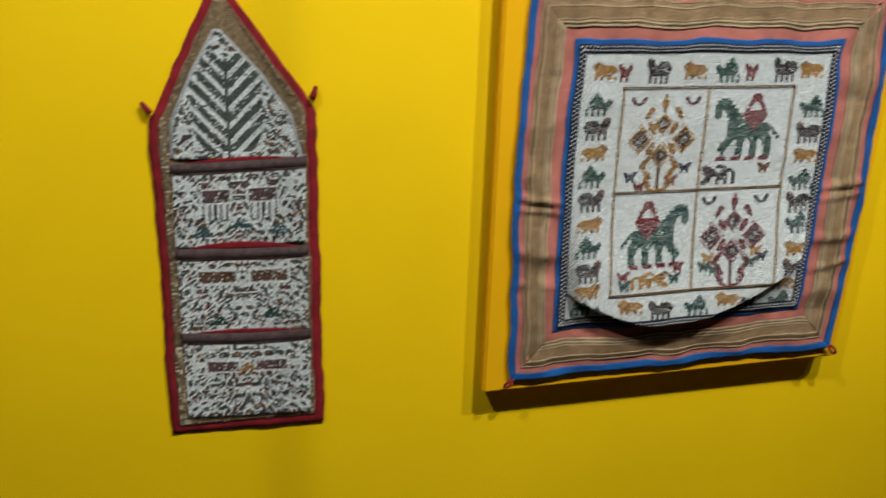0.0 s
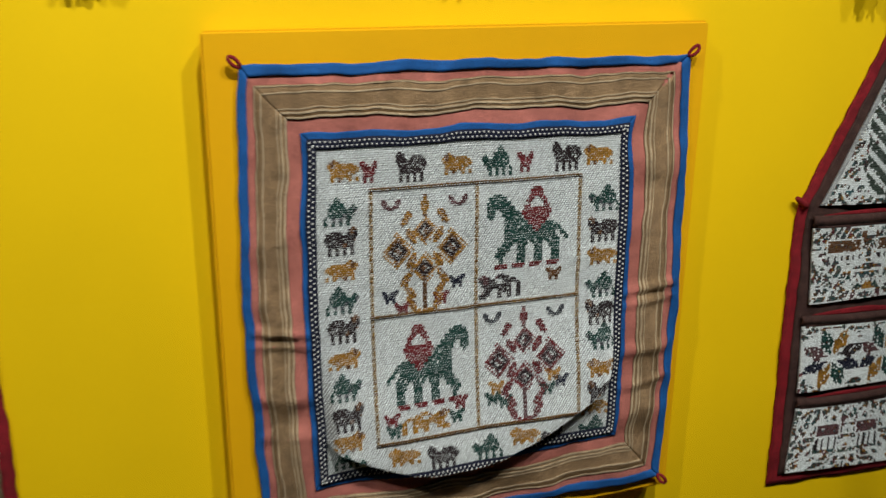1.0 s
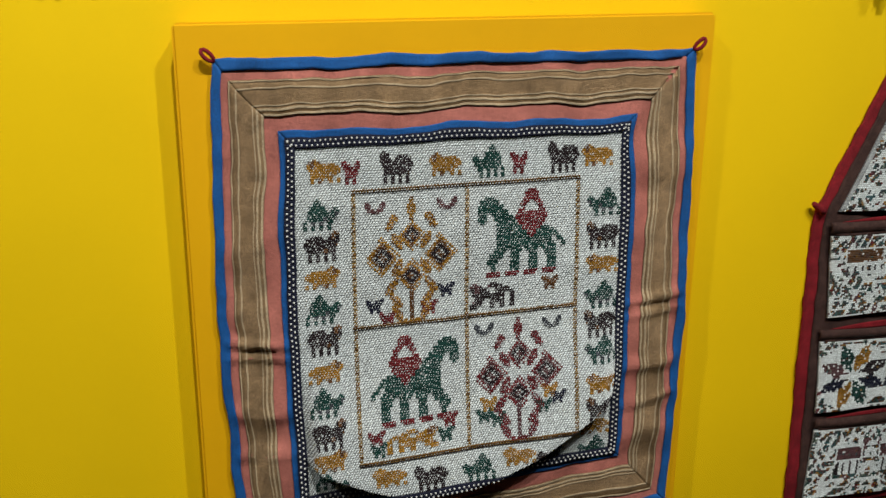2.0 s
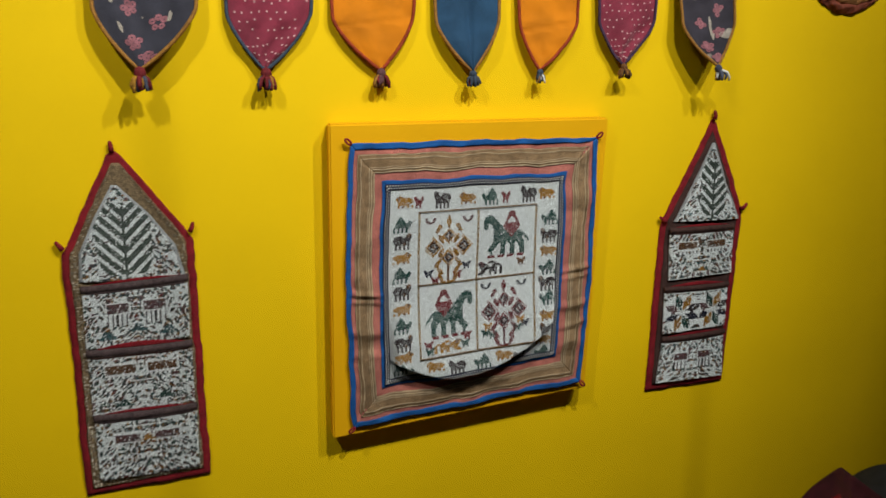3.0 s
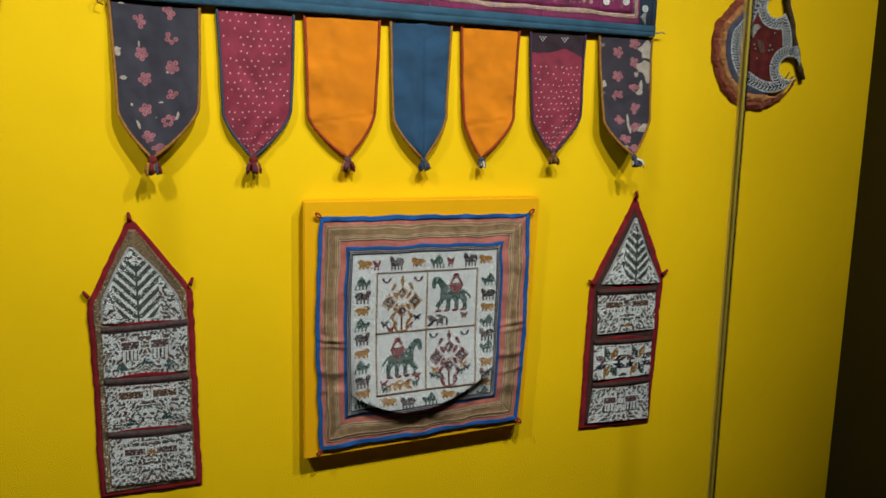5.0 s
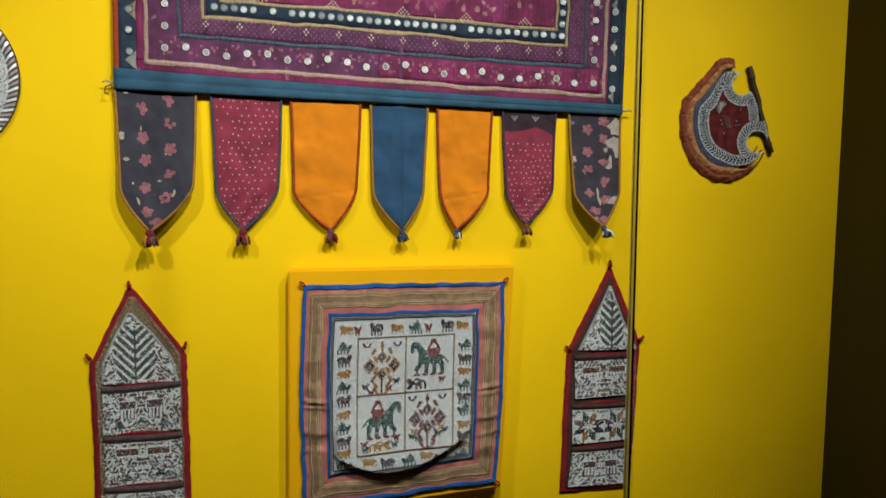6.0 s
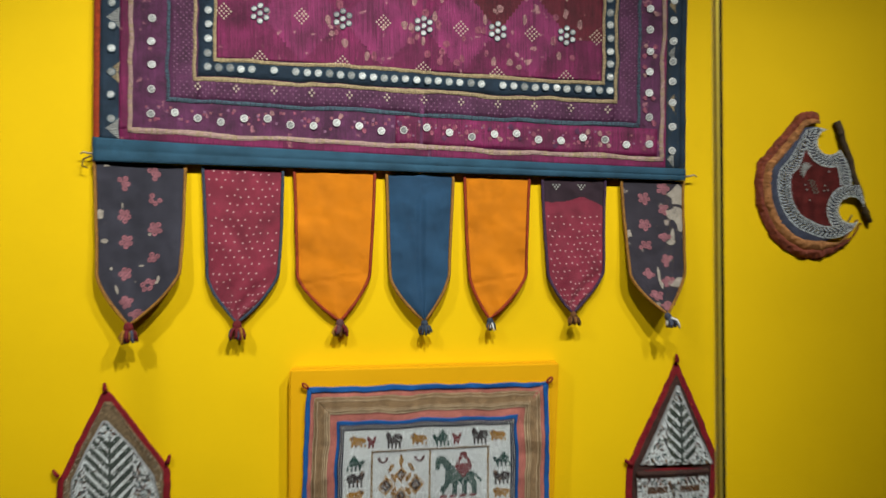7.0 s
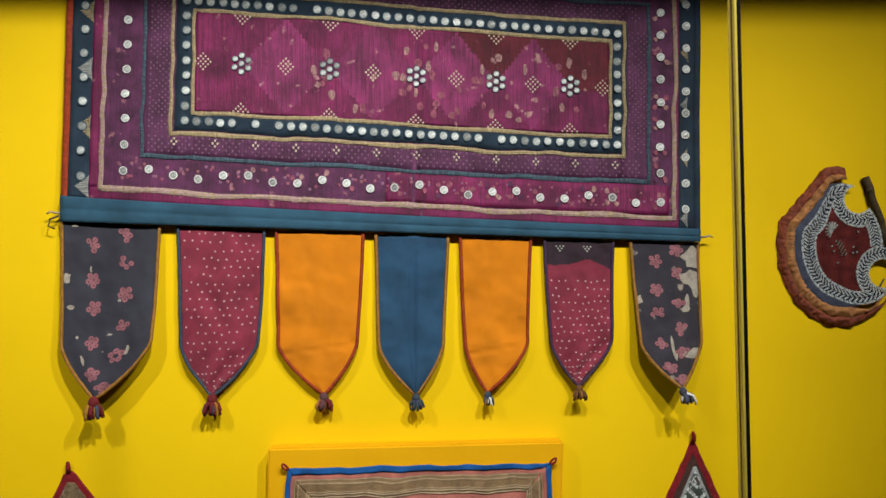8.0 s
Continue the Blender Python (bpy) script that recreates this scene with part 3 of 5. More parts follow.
def build_chakla():
    t = thing("embroidered_square", (0, BOARD_Y, 1.09), "square white beadwork hanging with brown brocade border and blue binding", "wall hanging")
    b = Bag()
    b.grid(lambda u, v, h: CH(lerp(0.004, 0.996, u), lerp(0.004, 0.996, v), h - 0.0014), 110, 110, "pink", 0.0015)
    b.part("backing_cloth", t, "salmon pink backing cloth")
    mitre_band(CH, 0.0, 0.020, "blue", 110, 0.0010, "binding", t, "royal blue cotton binding")
    mitre_band(CH, 0.036, 0.101, "brown", 110, 0.0004, "brocade_border", t, "bronze-brown brocade strip")
    for d, wide in ((0.0375, 0.0022), (0.0500, 0.0030), (0.0800, 0.0022), (0.0865, 0.0042), (0.0960, 0.0042)):
        mitre_band(CH, d, d + wide, "paleline", 110, 0.0013, "border_line", t, "thin cream woven line", 0.0004)
    mitre_band(CH, 0.128, 0.142, "blue", 110, 0.0010, "inner_binding", t, "blue inner binding")
    f = Bag()
    f.grid(lambda u, v, h: CH(lerp(0.141, 0.859, u), lerp(0.141, 0.859, v), h + 0.0018), 130, 170, "ground", 0.0012)
    field = f.part("bead_field", t, "white beadwork ground with a sagging lower edge")
    # slanting glass beads in staggered rows
    f = Bag()
    nu, nv = 112, 150
    for j in range(nv):
        for i in range(nu):
            u = lerp(0.160, 0.842, (i + 0.5 * (j % 2)) / nu) + 0.0016 * (hash01(i, j, 2) - 0.5)
            v = lerp(0.160, 0.842, j / nv) + 0.0012 * (hash01(i, j, 4) - 0.5)
            f.bead(lambda a, b, h: CH(a, b, h + 0.0017), u, v, 0.0029, 0.0018, -0.0017, "wb", 0.0015 + 0.0007 * hash01(i, j, 6))
    f.part("bead_rows", field, "rows of small white glass beads")["kind"] = "stuff"
    # bead edging: light beads in two staggered rows on a dark strip
    mitre_band(CH, 0.1400, 0.1600, "n", 110, 0.0045, "edging_strip", t, "dark strip under the bead edging")
    e = Bag()
    n = 66
    for row, d in enumerate((0.1455, 0.1535)):
        for side in range(4):
            for i in range(n):
                a = 0.1435 + (1 - 2 * 0.1435) * (i + 0.5 * row + 0.25) / n
                u, v = ((a, d), (1 - d, a), (a, 1 - d), (d, a))[side]
                r = 0.0026
                e.stitch(CH, u - r, u + r, v - r, v + r, "w", 0.0064, 0.25)
    e.part("bead_edging", t, "rows of small white beads along the edge")["kind"] = "stuff"
    # gold lattice
    lat = [(0.277, 0.277, 0.243, 0.772), (0.748, 0.748, 0.243, 0.765), (0.511, 0.511, 0.243, 0.772)]
    rows = [(0.272, 0.752, 0.245), (0.272, 0.752, 0.508), (0.272, 0.752, 0.770)]
    for u0, u1, v0, v1 in lat:
        g = Bag()
        g.grid(lambda u, v, h, u0=u0, v0=v0, v1=v1: CH(u0 - 0.0042 + 0.0084 * u, lerp(v0, v1, v), h + 0.003), 2, 60, "gold", 0.001)
        for k in range(46):
            vv = lerp(v0, v1, (k + 0.5) / 46)
            g.stitch(CH, u0 - 0.0040, u0 + 0.0040, vv - 0.0020, vv + 0.0020, "creamline" if k % 2 else "o", 0.0042)
        g.part("lattice_bar", t, "gold and brown striped lattice line")
    for u0, u1, v0 in rows:
        g = Bag()
        g.grid(lambda u, v, h, u0=u0, u1=u1, v0=v0: CH(lerp(u0, u1, u), v0 - 0.0038 + 0.0076 * v, h + 0.003), 60, 2, "gold", 0.001)
        g.part("lattice_bar", t, "gold and brown striped lattice line")
        for s in (-0.0024, 0.0024):
            g = Bag()
            g.grid(lambda u, v, h, u0=u0, u1=u1, v0=v0, s=s: CH(lerp(u0, u1, u), v0 + s - 0.0008 + 0.0016 * v, h + 0.0042), 60, 1, "k" if s > 0 else "o", 0.001)
            g.part("lattice_thread", t)
    up = lambda u, v, h=0.0: CH(u, v, h + 0.0026)
    pu, pv = 0.0082, 0.0078
    # border figures
    cyc = {"g": (HUMP, "g"), "k": (BEAST, "k"), "y": (LONG, "y"), "r": (HEART, "r")}
    for u, k, fl in ((0.218, "y", 0), (0.272, "r", 1), (0.365, "k", 0), (0.465, "y", 0), (0.555, "g", 0), (0.618, "r", 1), (0.715, "k", 0), (0.788, "y", 0)):
        figure(cyc[k][0], up, u, 0.203 + 0.006 * (k == "r"), pu * 0.92, pv * (1.15 if k != "r" else 1.4), cyc[k][1], t, "border_motif", bool(fl), accent="o" if k == "y" else None)
    for i, k in enumerate("gkygkygkyg"):
        v = (0.283, 0.343, 0.402, 0.462, 0.523, 0.583, 0.640, 0.702, 0.752, 0.805)[i]
        figure(cyc[k][0], up, 0.212, v, pu * 0.98, pv * 1.06, cyc[k][1], t, "border_motif", True, accent="o" if k != "g" else "s")
    for i, k in enumerate("gkygkgykyg"):
        v = (0.298, 0.366, 0.425, 0.492, 0.552, 0.605, 0.672, 0.728, 0.782, 0.835)[i]
        figure(cyc[k][0], up, 0.804, v, pu * 0.98, pv * 1.06, cyc[k][1], t, "border_motif", False, accent="o" if k != "g" else "s")
    for u, v, k in ((0.335, 0.80, "y"), (0.425, 0.815, "k"), (0.53, 0.812, "g"), (0.62, 0.80, "y"), (0.695, 0.825, "k")):
        figure(cyc[k][0], up, u, v, pu, pv, cyc[k][1], t, "border_motif", False)
    # flowering plants
    for u, v, c in ((0.395, 0.372, {"#": "y", "k": "k", "o": "o"}), (0.622, 0.632, {"#": "r", "k": "k", "o": "m"})):
        figure(flower_rows(42, 54), up, u, v + 0.012, 0.0046, 0.0046, c, t, "plant_motif", label="stitched plant with four blooms", double=False)
        for s in (-1, 1):
            figure(("#...#", "##.##", ".###."), up, u + s * 0.074, v - 0.094, 0.0085, 0.0075, "s" if c["#"] == "r" else "m", t, "small_motif")
    # large block figures
    big = ("..........rrr......", ".ggg......rrr......", "ggggg....rr.rr.....", "gggggg...r...r.....", "gg.gggg.rrrrrrr....", "gg..ggggrrrrrrr....", "....gggggrrrrr.....",
           "....ggggggrrrggg...", "....gggggggrggggg..", "....gggggggggggg.g.", "....ggggggggggggg.g", "...ggg.gg..gg.ggg..", "..ggg..gg..gg..gg..", "..gg...gg..gg..gg..", "...g...gg..gg..gg..", "..rrr.rrr.rrr.rrr..")
    figure(big, up, 0.628, 0.348, 0.0100, 0.0108, {"g": "g", "r": "r"}, t, "block_motif", label="dark green and crimson stitched block figure")
    figure(big, up, 0.398, 0.618, 0.0100, 0.0108, {"g": "g", "r": "r"}, t, "block_motif", True, "dark green and crimson stitched block figure")
    figure(LION, up, 0.566, 0.470, 0.0108, 0.0105, "k", t, "small_motif", accent="m")
    figure(LION, up, 0.388, 0.735, 0.0125, 0.0085, "y", t, "small_motif", True, accent="o")
    for u, v, k in ((0.318, 0.468, "n"), (0.345, 0.494, "r"), (0.432, 0.480, "r"), (0.468, 0.448, "n"), (0.69, 0.455, "o"), (0.312, 0.722, "r"), (0.316, 0.745, "g"), (0.47, 0.708, "r"), (0.462, 0.735, "g"),
                    (0.545, 0.712, "g"), (0.574, 0.722, "g"), (0.675, 0.705, "g"), (0.706, 0.69, "n"), (0.555, 0.690, "y"), (0.688, 0.675, "y")):
        figure(HEART, up, u, v, 0.0075, 0.007, k, t, "small_motif", u > 0.5)
    # corner loops
    for u, v, a in ((0.0, 0.0, 135), (1.0, 0.0, 45), (1.0, 1.0, -50), (0.0, 1.0, 215)):
        c = CH(u, v, 0.003)
        b = Bag()
        d = Vector((math.cos(radians(a)), 0, math.sin(radians(a))))
        s = Vector((-d.z, 0, d.x))
        pts = [c + d * (0.006 + 0.009 * math.cos(k * math.pi / 5)) + s * 0.004 * math.sin(k * math.pi / 5) - Vector((0, 0.002 * math.sin(k), 0)) for k in range(10)]
        b.tube(pts, 0.0025, "redcloth", 6, closed=True)
        b.part("corner_loop", t, "small crimson cloth hanging loop")


build_chakla()


# ---------------------------------------------------------------- tall bead pouches
def outline_row(points):
    """Left or right edge x at height z from corners listed from the top down."""
    def at(z):
        for (x0, z0), (x1, z1) in zip(points, points[1:]):
            if z1 <= z <= z0:
                return lerp(x0, x1, (z0 - z) / (z0 - z1))
        return points[0][0] if z > points[0][1] else points[-1][0]
    return at


def mosaic(S, nx, ny, rule, seed, parent, name, label):
    """Stitches laid on a grid; rule(i, j) gives a colour, '' for bare ground or None for scattered stitches."""
    b = Bag()
    for j in range(ny):
        for i in range(nx):
            k = rule(i, j)
            if k is None:
                mi = min(i, nx - 1 - i)
                r = wob(mi + 0.5 * j, j, 4.4, seed)
                if abs(r) < 0.20 or hash01(i, j, seed + 5) < 0.08:
                    k = "wb"
                else:
                    tone = wob(mi + 7, j - 3, 5.0, seed + 31) * 0.9 + 0.5 + 0.16 * (hash01(i, j, seed) - 0.5)
                    k = "glsvmtovkyrm"[min(11, max(0, int(tone * 12)))]
            elif k == "":
                k = "wb"
            elif k == "void":
                continue
            b.bead(S, (i + 0.35 + 0.4 * (j % 2)) / nx, (j + 0.5) / ny, 0.54 / nx, 0.52 / ny, -0.22 / ny, k, 0.0014)
    ob = b.part(name, parent, label, smooth=False)
    ob["kind"] = "stuff"
    return ob


def inside(i, j, x0, x1, y0, y1):
    return x0 <= i < x1 and y0 <= j < y1


def coarse(rule, nx, ny, f=0.80):
    """Lays a rule drawn on larger stitches over finer ones and leaves odd stitches out."""
    r = rule(int(nx * f), int(ny * f))
    return lambda i, j: None if r(int(i * f), int(j * f)) and hash01(i, j, 21) < 0.16 else r(int(i * f), int(j * f))


def two_blocks(nx, ny, colour, top, tall, wide, legs):
    def rule(i, j):
        m = min(i, nx - 1 - i)
        a = nx // 2 - wide - 4
        if inside(m, j, a, a + wide, top, top + tall):
            return colour
        if inside(m, j, a - 1, a + wide + 1, top - 1, top + tall + 1):
            return ""
        if legs and inside(m, j, a, a + wide, top + tall, top + tall + legs):
            return "k" if (m - a) % 3 == 0 else ""
        if inside(m, j, a + wide, a + wide + 2, top - 4, top + 2):
            return colour
        return None
    return rule


def with_triangles(rule, nx, ny, spots, colour, size):
    def wrapped(i, j):
        for cx, base in spots:
            d = base - j
            if 0 <= d < size and abs(i - cx * nx) <= size - d:
                return colour
        return rule(i, j)
    return wrapped


def star_rule(nx, ny):
    def rule(i, j):
        for c in (0.27, 0.75):
            x, y = (i - c * nx) / (ny * 0.5), (j - 0.5 * ny) / (ny * 0.5)
            r, a = math.hypot(x, y), math.degrees(math.atan2(y, x)) % 45
            if r < 0.98:
                k = int((math.degrees(math.atan2(y, x)) % 360) // 45)
                width = 23 * (1 - abs(r - 0.5) / 0.5)
                if abs(a - 22.5) < width and r > 0.1:
                    return "ngynmgyk"[k]
                return ""
        return None
    return rule


def tree_rule(nx, ny, left, right, colour, extra):
    """A stem with slanting branches inside a gable."""
    def rule(i, j):
        u, v = (i + 0.5) / nx, (j + 0.5) / ny
        if not left(v) + 0.03 < u < right(v) - 0.03:
            return "void"
        x = (i - nx * extra[0])
        if v > 0.22 and abs(x) <= 1:
            return colour
        reach = nx * extra[1]
        if 0.18 < v < 0.93 and abs(x) < reach:
            s = j + abs(x)
            return colour if s % 10 < 6 and abs(x) < reach * (0.45 + 0.75 * math.sin(math.pi * min(1.0, v * 0.95))) and hash01(i, j, 4) > 0.06 else ("" if hash01(i, j, 7) > 0.06 else "m")
        return None
    return rule


def build_pouch(name, label, L, R, z_top, z_bot, gable, pockets, edge, trim, rules, seed, loops, tree):
    xc = (L[0][0] + R[0][0]) / 2
    t = thing(name, (xc, 0, (z_top + z_bot[0]) / 2), label, "wall pouch", "beaded wall pouches")
    left, right = outline_row(L), outline_row(R)

    def cloth(u, v, h, inset=0.0, lift=0.0):
        z = lerp(z_top - inset * 1.6, lerp(z_bot[0], z_bot[1], u) + inset, v)
        a, b = left(z) + inset, right(z) - inset
        if a > b:
            a = b = (a + b) / 2
        frayed = 0.0022 * wob(seed, z, 0.02, 2) + 0.0030 * wob(seed, z, 0.07, 5)
        a, b = a + frayed, b + 0.0026 * wob(seed, z, 0.025, 9) + 0.0030 * wob(seed, z, 0.08, 6)
        x = lerp(a, b, u)
        y = -0.006 - lift - h - 0.0035 * wob(x, z, 0.09, seed) - 0.0014 * wob(x, z, 0.02, seed + 3)
        return Vector((x, y, z + 0.0025 * wob(x, z, 0.05, seed + 8)))
    b = Bag()
    b.grid(lambda u, v, h: cloth(u, v, h), 24, 90, "redcloth", 0.004)
    b.part("backing_cloth", t, "crimson cotton backing with turned edges")
    if trim[0]:
        b = Bag()
        b.grid(lambda u, v, h: cloth(u, v, h, trim[1], 0.002), 26, 90, trim[0], 0.002)
        b.part("trim_band", t, trim[2])
    # tinsel stitches run along the trim; the pale ones stand in for glints
    if trim[0] == "tinsel":
        b = Bag()
        sl = lambda u, v, h=0.0: cloth(u, v, h, trim[1], 0.0022)
        for side in (0, 1):
            for k in range(190):
                v = 0.02 + 0.975 * (k + 0.5) / 190
                for row in range(3):
                    if hash01(k, side * 3 + row, seed) < 0.30:
                        continue
                    u0 = (0.006 + 0.026 * row) if side == 0 else (0.968 - 0.026 * row)
                    b.stitch(sl, u0, u0 + 0.022, v - 0.0013, v + 0.0018, "glint" if hash01(k, row, seed + 2) < 0.5 else "tinsel", 0.0014 + 0.0014 * hash01(k, side, seed), 0.25)
        for k in range(90):
            u = 0.02 + 0.96 * (k + 0.5) / 90
            for row in range(3):
                if hash01(k, row, seed + 7) < 0.35:
                    continue
                v = 0.998 - 0.009 * row + 0.004 * (hash01(k, row, 1) - 0.5)
                b.stitch(sl, u - 0.004, u + 0.003, v - 0.006, v, "glint" if hash01(k, row, seed + 3) < 0.45 else "tinsel", 0.0016 + 0.0016 * hash01(k, row, seed), 0.25)
        b.part("tinsel_stitching", t, "glinting tarnished metal thread")["kind"] = "stuff"
    # gable panel
    gl, gr, gz0, gz1 = outline_row(gable[0]), outline_row(gable[1]), gable[0][0][1], gable[0][-1][1]

    def gmap(u, v, h=0.0):
        z = lerp(gz0, gz1, v)
        x = lerp(gl(z), gr(z), u)
        return Vector((x, -0.013 - h - 0.004 * math.sin(math.pi * u) * v - 0.002 * wob(x, z, 0.05, seed), z))
    b = Bag()
    b.grid(gmap, 30, 40, "ground", 0.004)
    b.part("gable_panel", t, "pointed white beadwork panel")
    x_lo = min(p[0] for p in gable[0])
    x_hi = max(p[0] for p in gable[1])

    def flat(u, v, h=0.0):
        z = lerp(gz0, gz1, v)
        x = lerp(x_lo, x_hi, u)
        a, c = gl(z), gr(z)
        uu = min(0.999, max(0.001, (x - a) / max(1e-4, c - a)))
        return gmap(uu, v, h + 0.0005)
    lim = lambda f: (lambda v: (f(lerp(gz0, gz1, v)) - x_lo) / (x_hi - x_lo))
    nx, ny = int((x_hi - x_lo) / 0.0027), int((gz0 - gz1) / 0.0027)
    mosaic(flat, nx, ny, tree_rule(nx, ny, lim(gl), lim(gr), tree[0], tree[1]), seed, t, "gable_stitching", "slanting stitched tree and small marks")
    # pockets, each with a binding roll along its mouth
    for k, (tl, tr, br, bl) in enumerate(pockets):
        def pocket_relief(u, v, k=k):
            return 0.008 * max(0.0, math.sin(math.pi * u)) ** 0.7 * (1 - 0.75 * v) + 0.0018 * wob(u, v, 0.22, seed + k)
        P = quad_map(tl, tr, br, bl, -0.013, pocket_relief)
        b = Bag()
        b.grid(P, 30, 24, "ground", 0.003)
        pk = b.part("pocket", t, "white beadwork pocket panel")
        nx, ny = int((tr[0] - tl[0]) / 0.0027), int((tl[1] - bl[1]) / 0.0027)
        mosaic(lambda u, v, h=0.0, P=P: P(u, v, h + 0.0005), nx, ny, coarse(rules[k], nx, ny), seed + 11 * k, pk, "pocket_stitching", "dense many-coloured stitched pattern")
        b = Bag()
        b.grid(lambda u, v, h: P(u * 1.02 - 0.01, -0.165 + 0.13 * v, h + 0.0015 + 0.004 * math.sin(math.pi * v)), 30, 8, edge, 0.003)
        b.part("pocket_binding", pk, "rolled braid along the pocket mouth")
        b = Bag()
        b.grid(lambda u, v, h: P(0.03 + u * 0.94, -0.035 + 0.03 * v + 0.006 * math.sin(u * 9 + k), h + 0.001), 24, 3, "browncloth" if k % 2 else edge, 0.001)
        b.part("pocket_lip", pk)
        b = Bag()
        g = 0.09 if k == 1 else 0.05
        b.grid(lambda u, v, h, g=g: P(0.08 + u * 0.86, -0.165 - g * math.sin(math.pi * u) * (1 - v), h - 0.001), 24, 4, "redcloth", 0.002)
        b.part("pocket_opening", pk, "crimson lining showing in the opening")
    # hanging loops
    for x, z, a in loops:
        d = Vector((math.cos(radians(a)), 0, math.sin(radians(a))))
        p = Vector((x, -0.010, z))
        b = Bag()
        b.tube([p - d * 0.022, p - d * 0.012 + Vector((0.001, -0.002, 0)), p - d * 0.003, p + Vector((0, -0.001, 0))], 0.0062, "redcloth", 7, 0.55)
        b.part("hanging_loop", t, "twisted crimson hanging loop")
    return t


rules_left = (
    lambda nx, ny: with_triangles(two_blocks(nx, ny, "m", 8, 6, 14, 9), nx, ny, ((0.2, ny - 5), (0.5, ny - 9), (0.8, ny - 5)), "t", 6),
    lambda nx, ny: with_triangles(two_blocks(nx, ny, "o", 5, 7, 19, 3), nx, ny, ((0.3, ny - 6), (0.7, ny - 9)), "g", 6),
    lambda nx, ny: with_triangles(two_blocks(nx, ny, "m", 9, 6, 16, 0), nx, ny, ((0.5, 14),), "y", 5),
)
build_pouch("bead_pouch", "long house-shaped bead pouch with crimson edge and tarnished tinsel trim", [(-0.809, 1.402), (-0.818, 1.396), (-0.919, 1.195), (-0.930, 1.180), (-0.932, 0.584)], [(-0.800, 1.402), (-0.792, 1.396), (-0.662, 1.216), (-0.652, 1.200), (-0.650, 0.606)],
            1.402, (0.598, 0.620), ([(-0.815, 1.329), (-0.855, 1.260), (-0.893, 1.180), (-0.898, 1.116)], [(-0.803, 1.329), (-0.740, 1.262), (-0.690, 1.190), (-0.674, 1.118)]),
            [((-0.895, 1.086), (-0.671, 1.101), (-0.675, 0.972), (-0.898, 0.960)), ((-0.897, 0.935), (-0.672, 0.943), (-0.674, 0.810), (-0.898, 0.794)), ((-0.896, 0.778), (-0.672, 0.786), (-0.674, 0.646), (-0.897, 0.636))],
            "mauvecloth", ("tinsel", 0.0165, "brown tinsel trim"), rules_left, 2.0, ((-0.809, 1.424, 95), (-0.938, 1.209, 125), (-0.650, 1.239, 70)), ("v", (0.44, 0.26)))
rules_right = (
    lambda nx, ny: with_triangles(two_blocks(nx, ny, "o", 6, 6, 16, 4), nx, ny, ((0.5, ny - 6),), "y", 4),
    star_rule,
    lambda nx, ny: two_blocks(nx, ny, "m", 9, 6, 11, 7),
)
build_pouch("bead_pouch", "narrow steeple-shaped bead pouch with crimson and dark brown edging", [(0.647, 1.446), (0.640, 1.430), (0.522, 1.190), (0.516, 1.170), (0.502, 0.704)], [(0.655, 1.446), (0.664, 1.432), (0.752, 1.212), (0.756, 1.190), (0.737, 0.719)],
            1.446, (0.710, 0.722), ([(0.649, 1.386), (0.600, 1.280), (0.555, 1.186), (0.551, 1.182)], [(0.656, 1.386), (0.698, 1.280), (0.742, 1.190), (0.744, 1.184)]),
            [((0.542, 1.147), (0.729, 1.151), (0.733, 1.035), (0.546, 1.024)), ((0.537, 0.988), (0.727, 0.992), (0.727, 0.886), (0.539, 0.874)), ((0.539, 0.847), (0.726, 0.856), (0.730, 0.738), (0.528, 0.734))],
            "browncloth", ("browncloth", 0.0165, "dark brown cotton edging"), rules_right, 5.0, ((0.650, 1.468, 92), (0.512, 1.196, 140), (0.768, 1.222, 40)), ("v", (0.56, 0.20)))


# ---------------------------------------------------------------- door hanging with seven flaps
TORAN_Y = -0.010


def toran_relief(u, v):
    r = 0.006 * wob(u * 1.6, v * 0.8, 0.25, 11.0) + 0.002 * wob(u * 1.6, v * 0.8, 0.06, 12.0) + 0.006
    r -= 0.006 * math.exp(-((u - 0.548) / 0.006) ** 2)
    return r + 0.007 * v


TR_MAP = quad_map((-0.808, 2.765), (0.690, 2.640), (0.672, 1.921), (-0.823, 1.981), TORAN_Y, toran_relief)


def T(u, v, h=0.0):
    """v from the bottom edge; the rows sway a little as the cloth is hand-sewn."""
    sway = 0.010 * math.sin(u * 5.2 + 0.6) * (1 - v) * v * 2
    droop = 0.033 * max(0.0, u) ** 0.6 * step(0.0, 0.06, v) * step(0.30, 0.13, v)
    return TR_MAP(u, 1 - v - sway + droop, h)


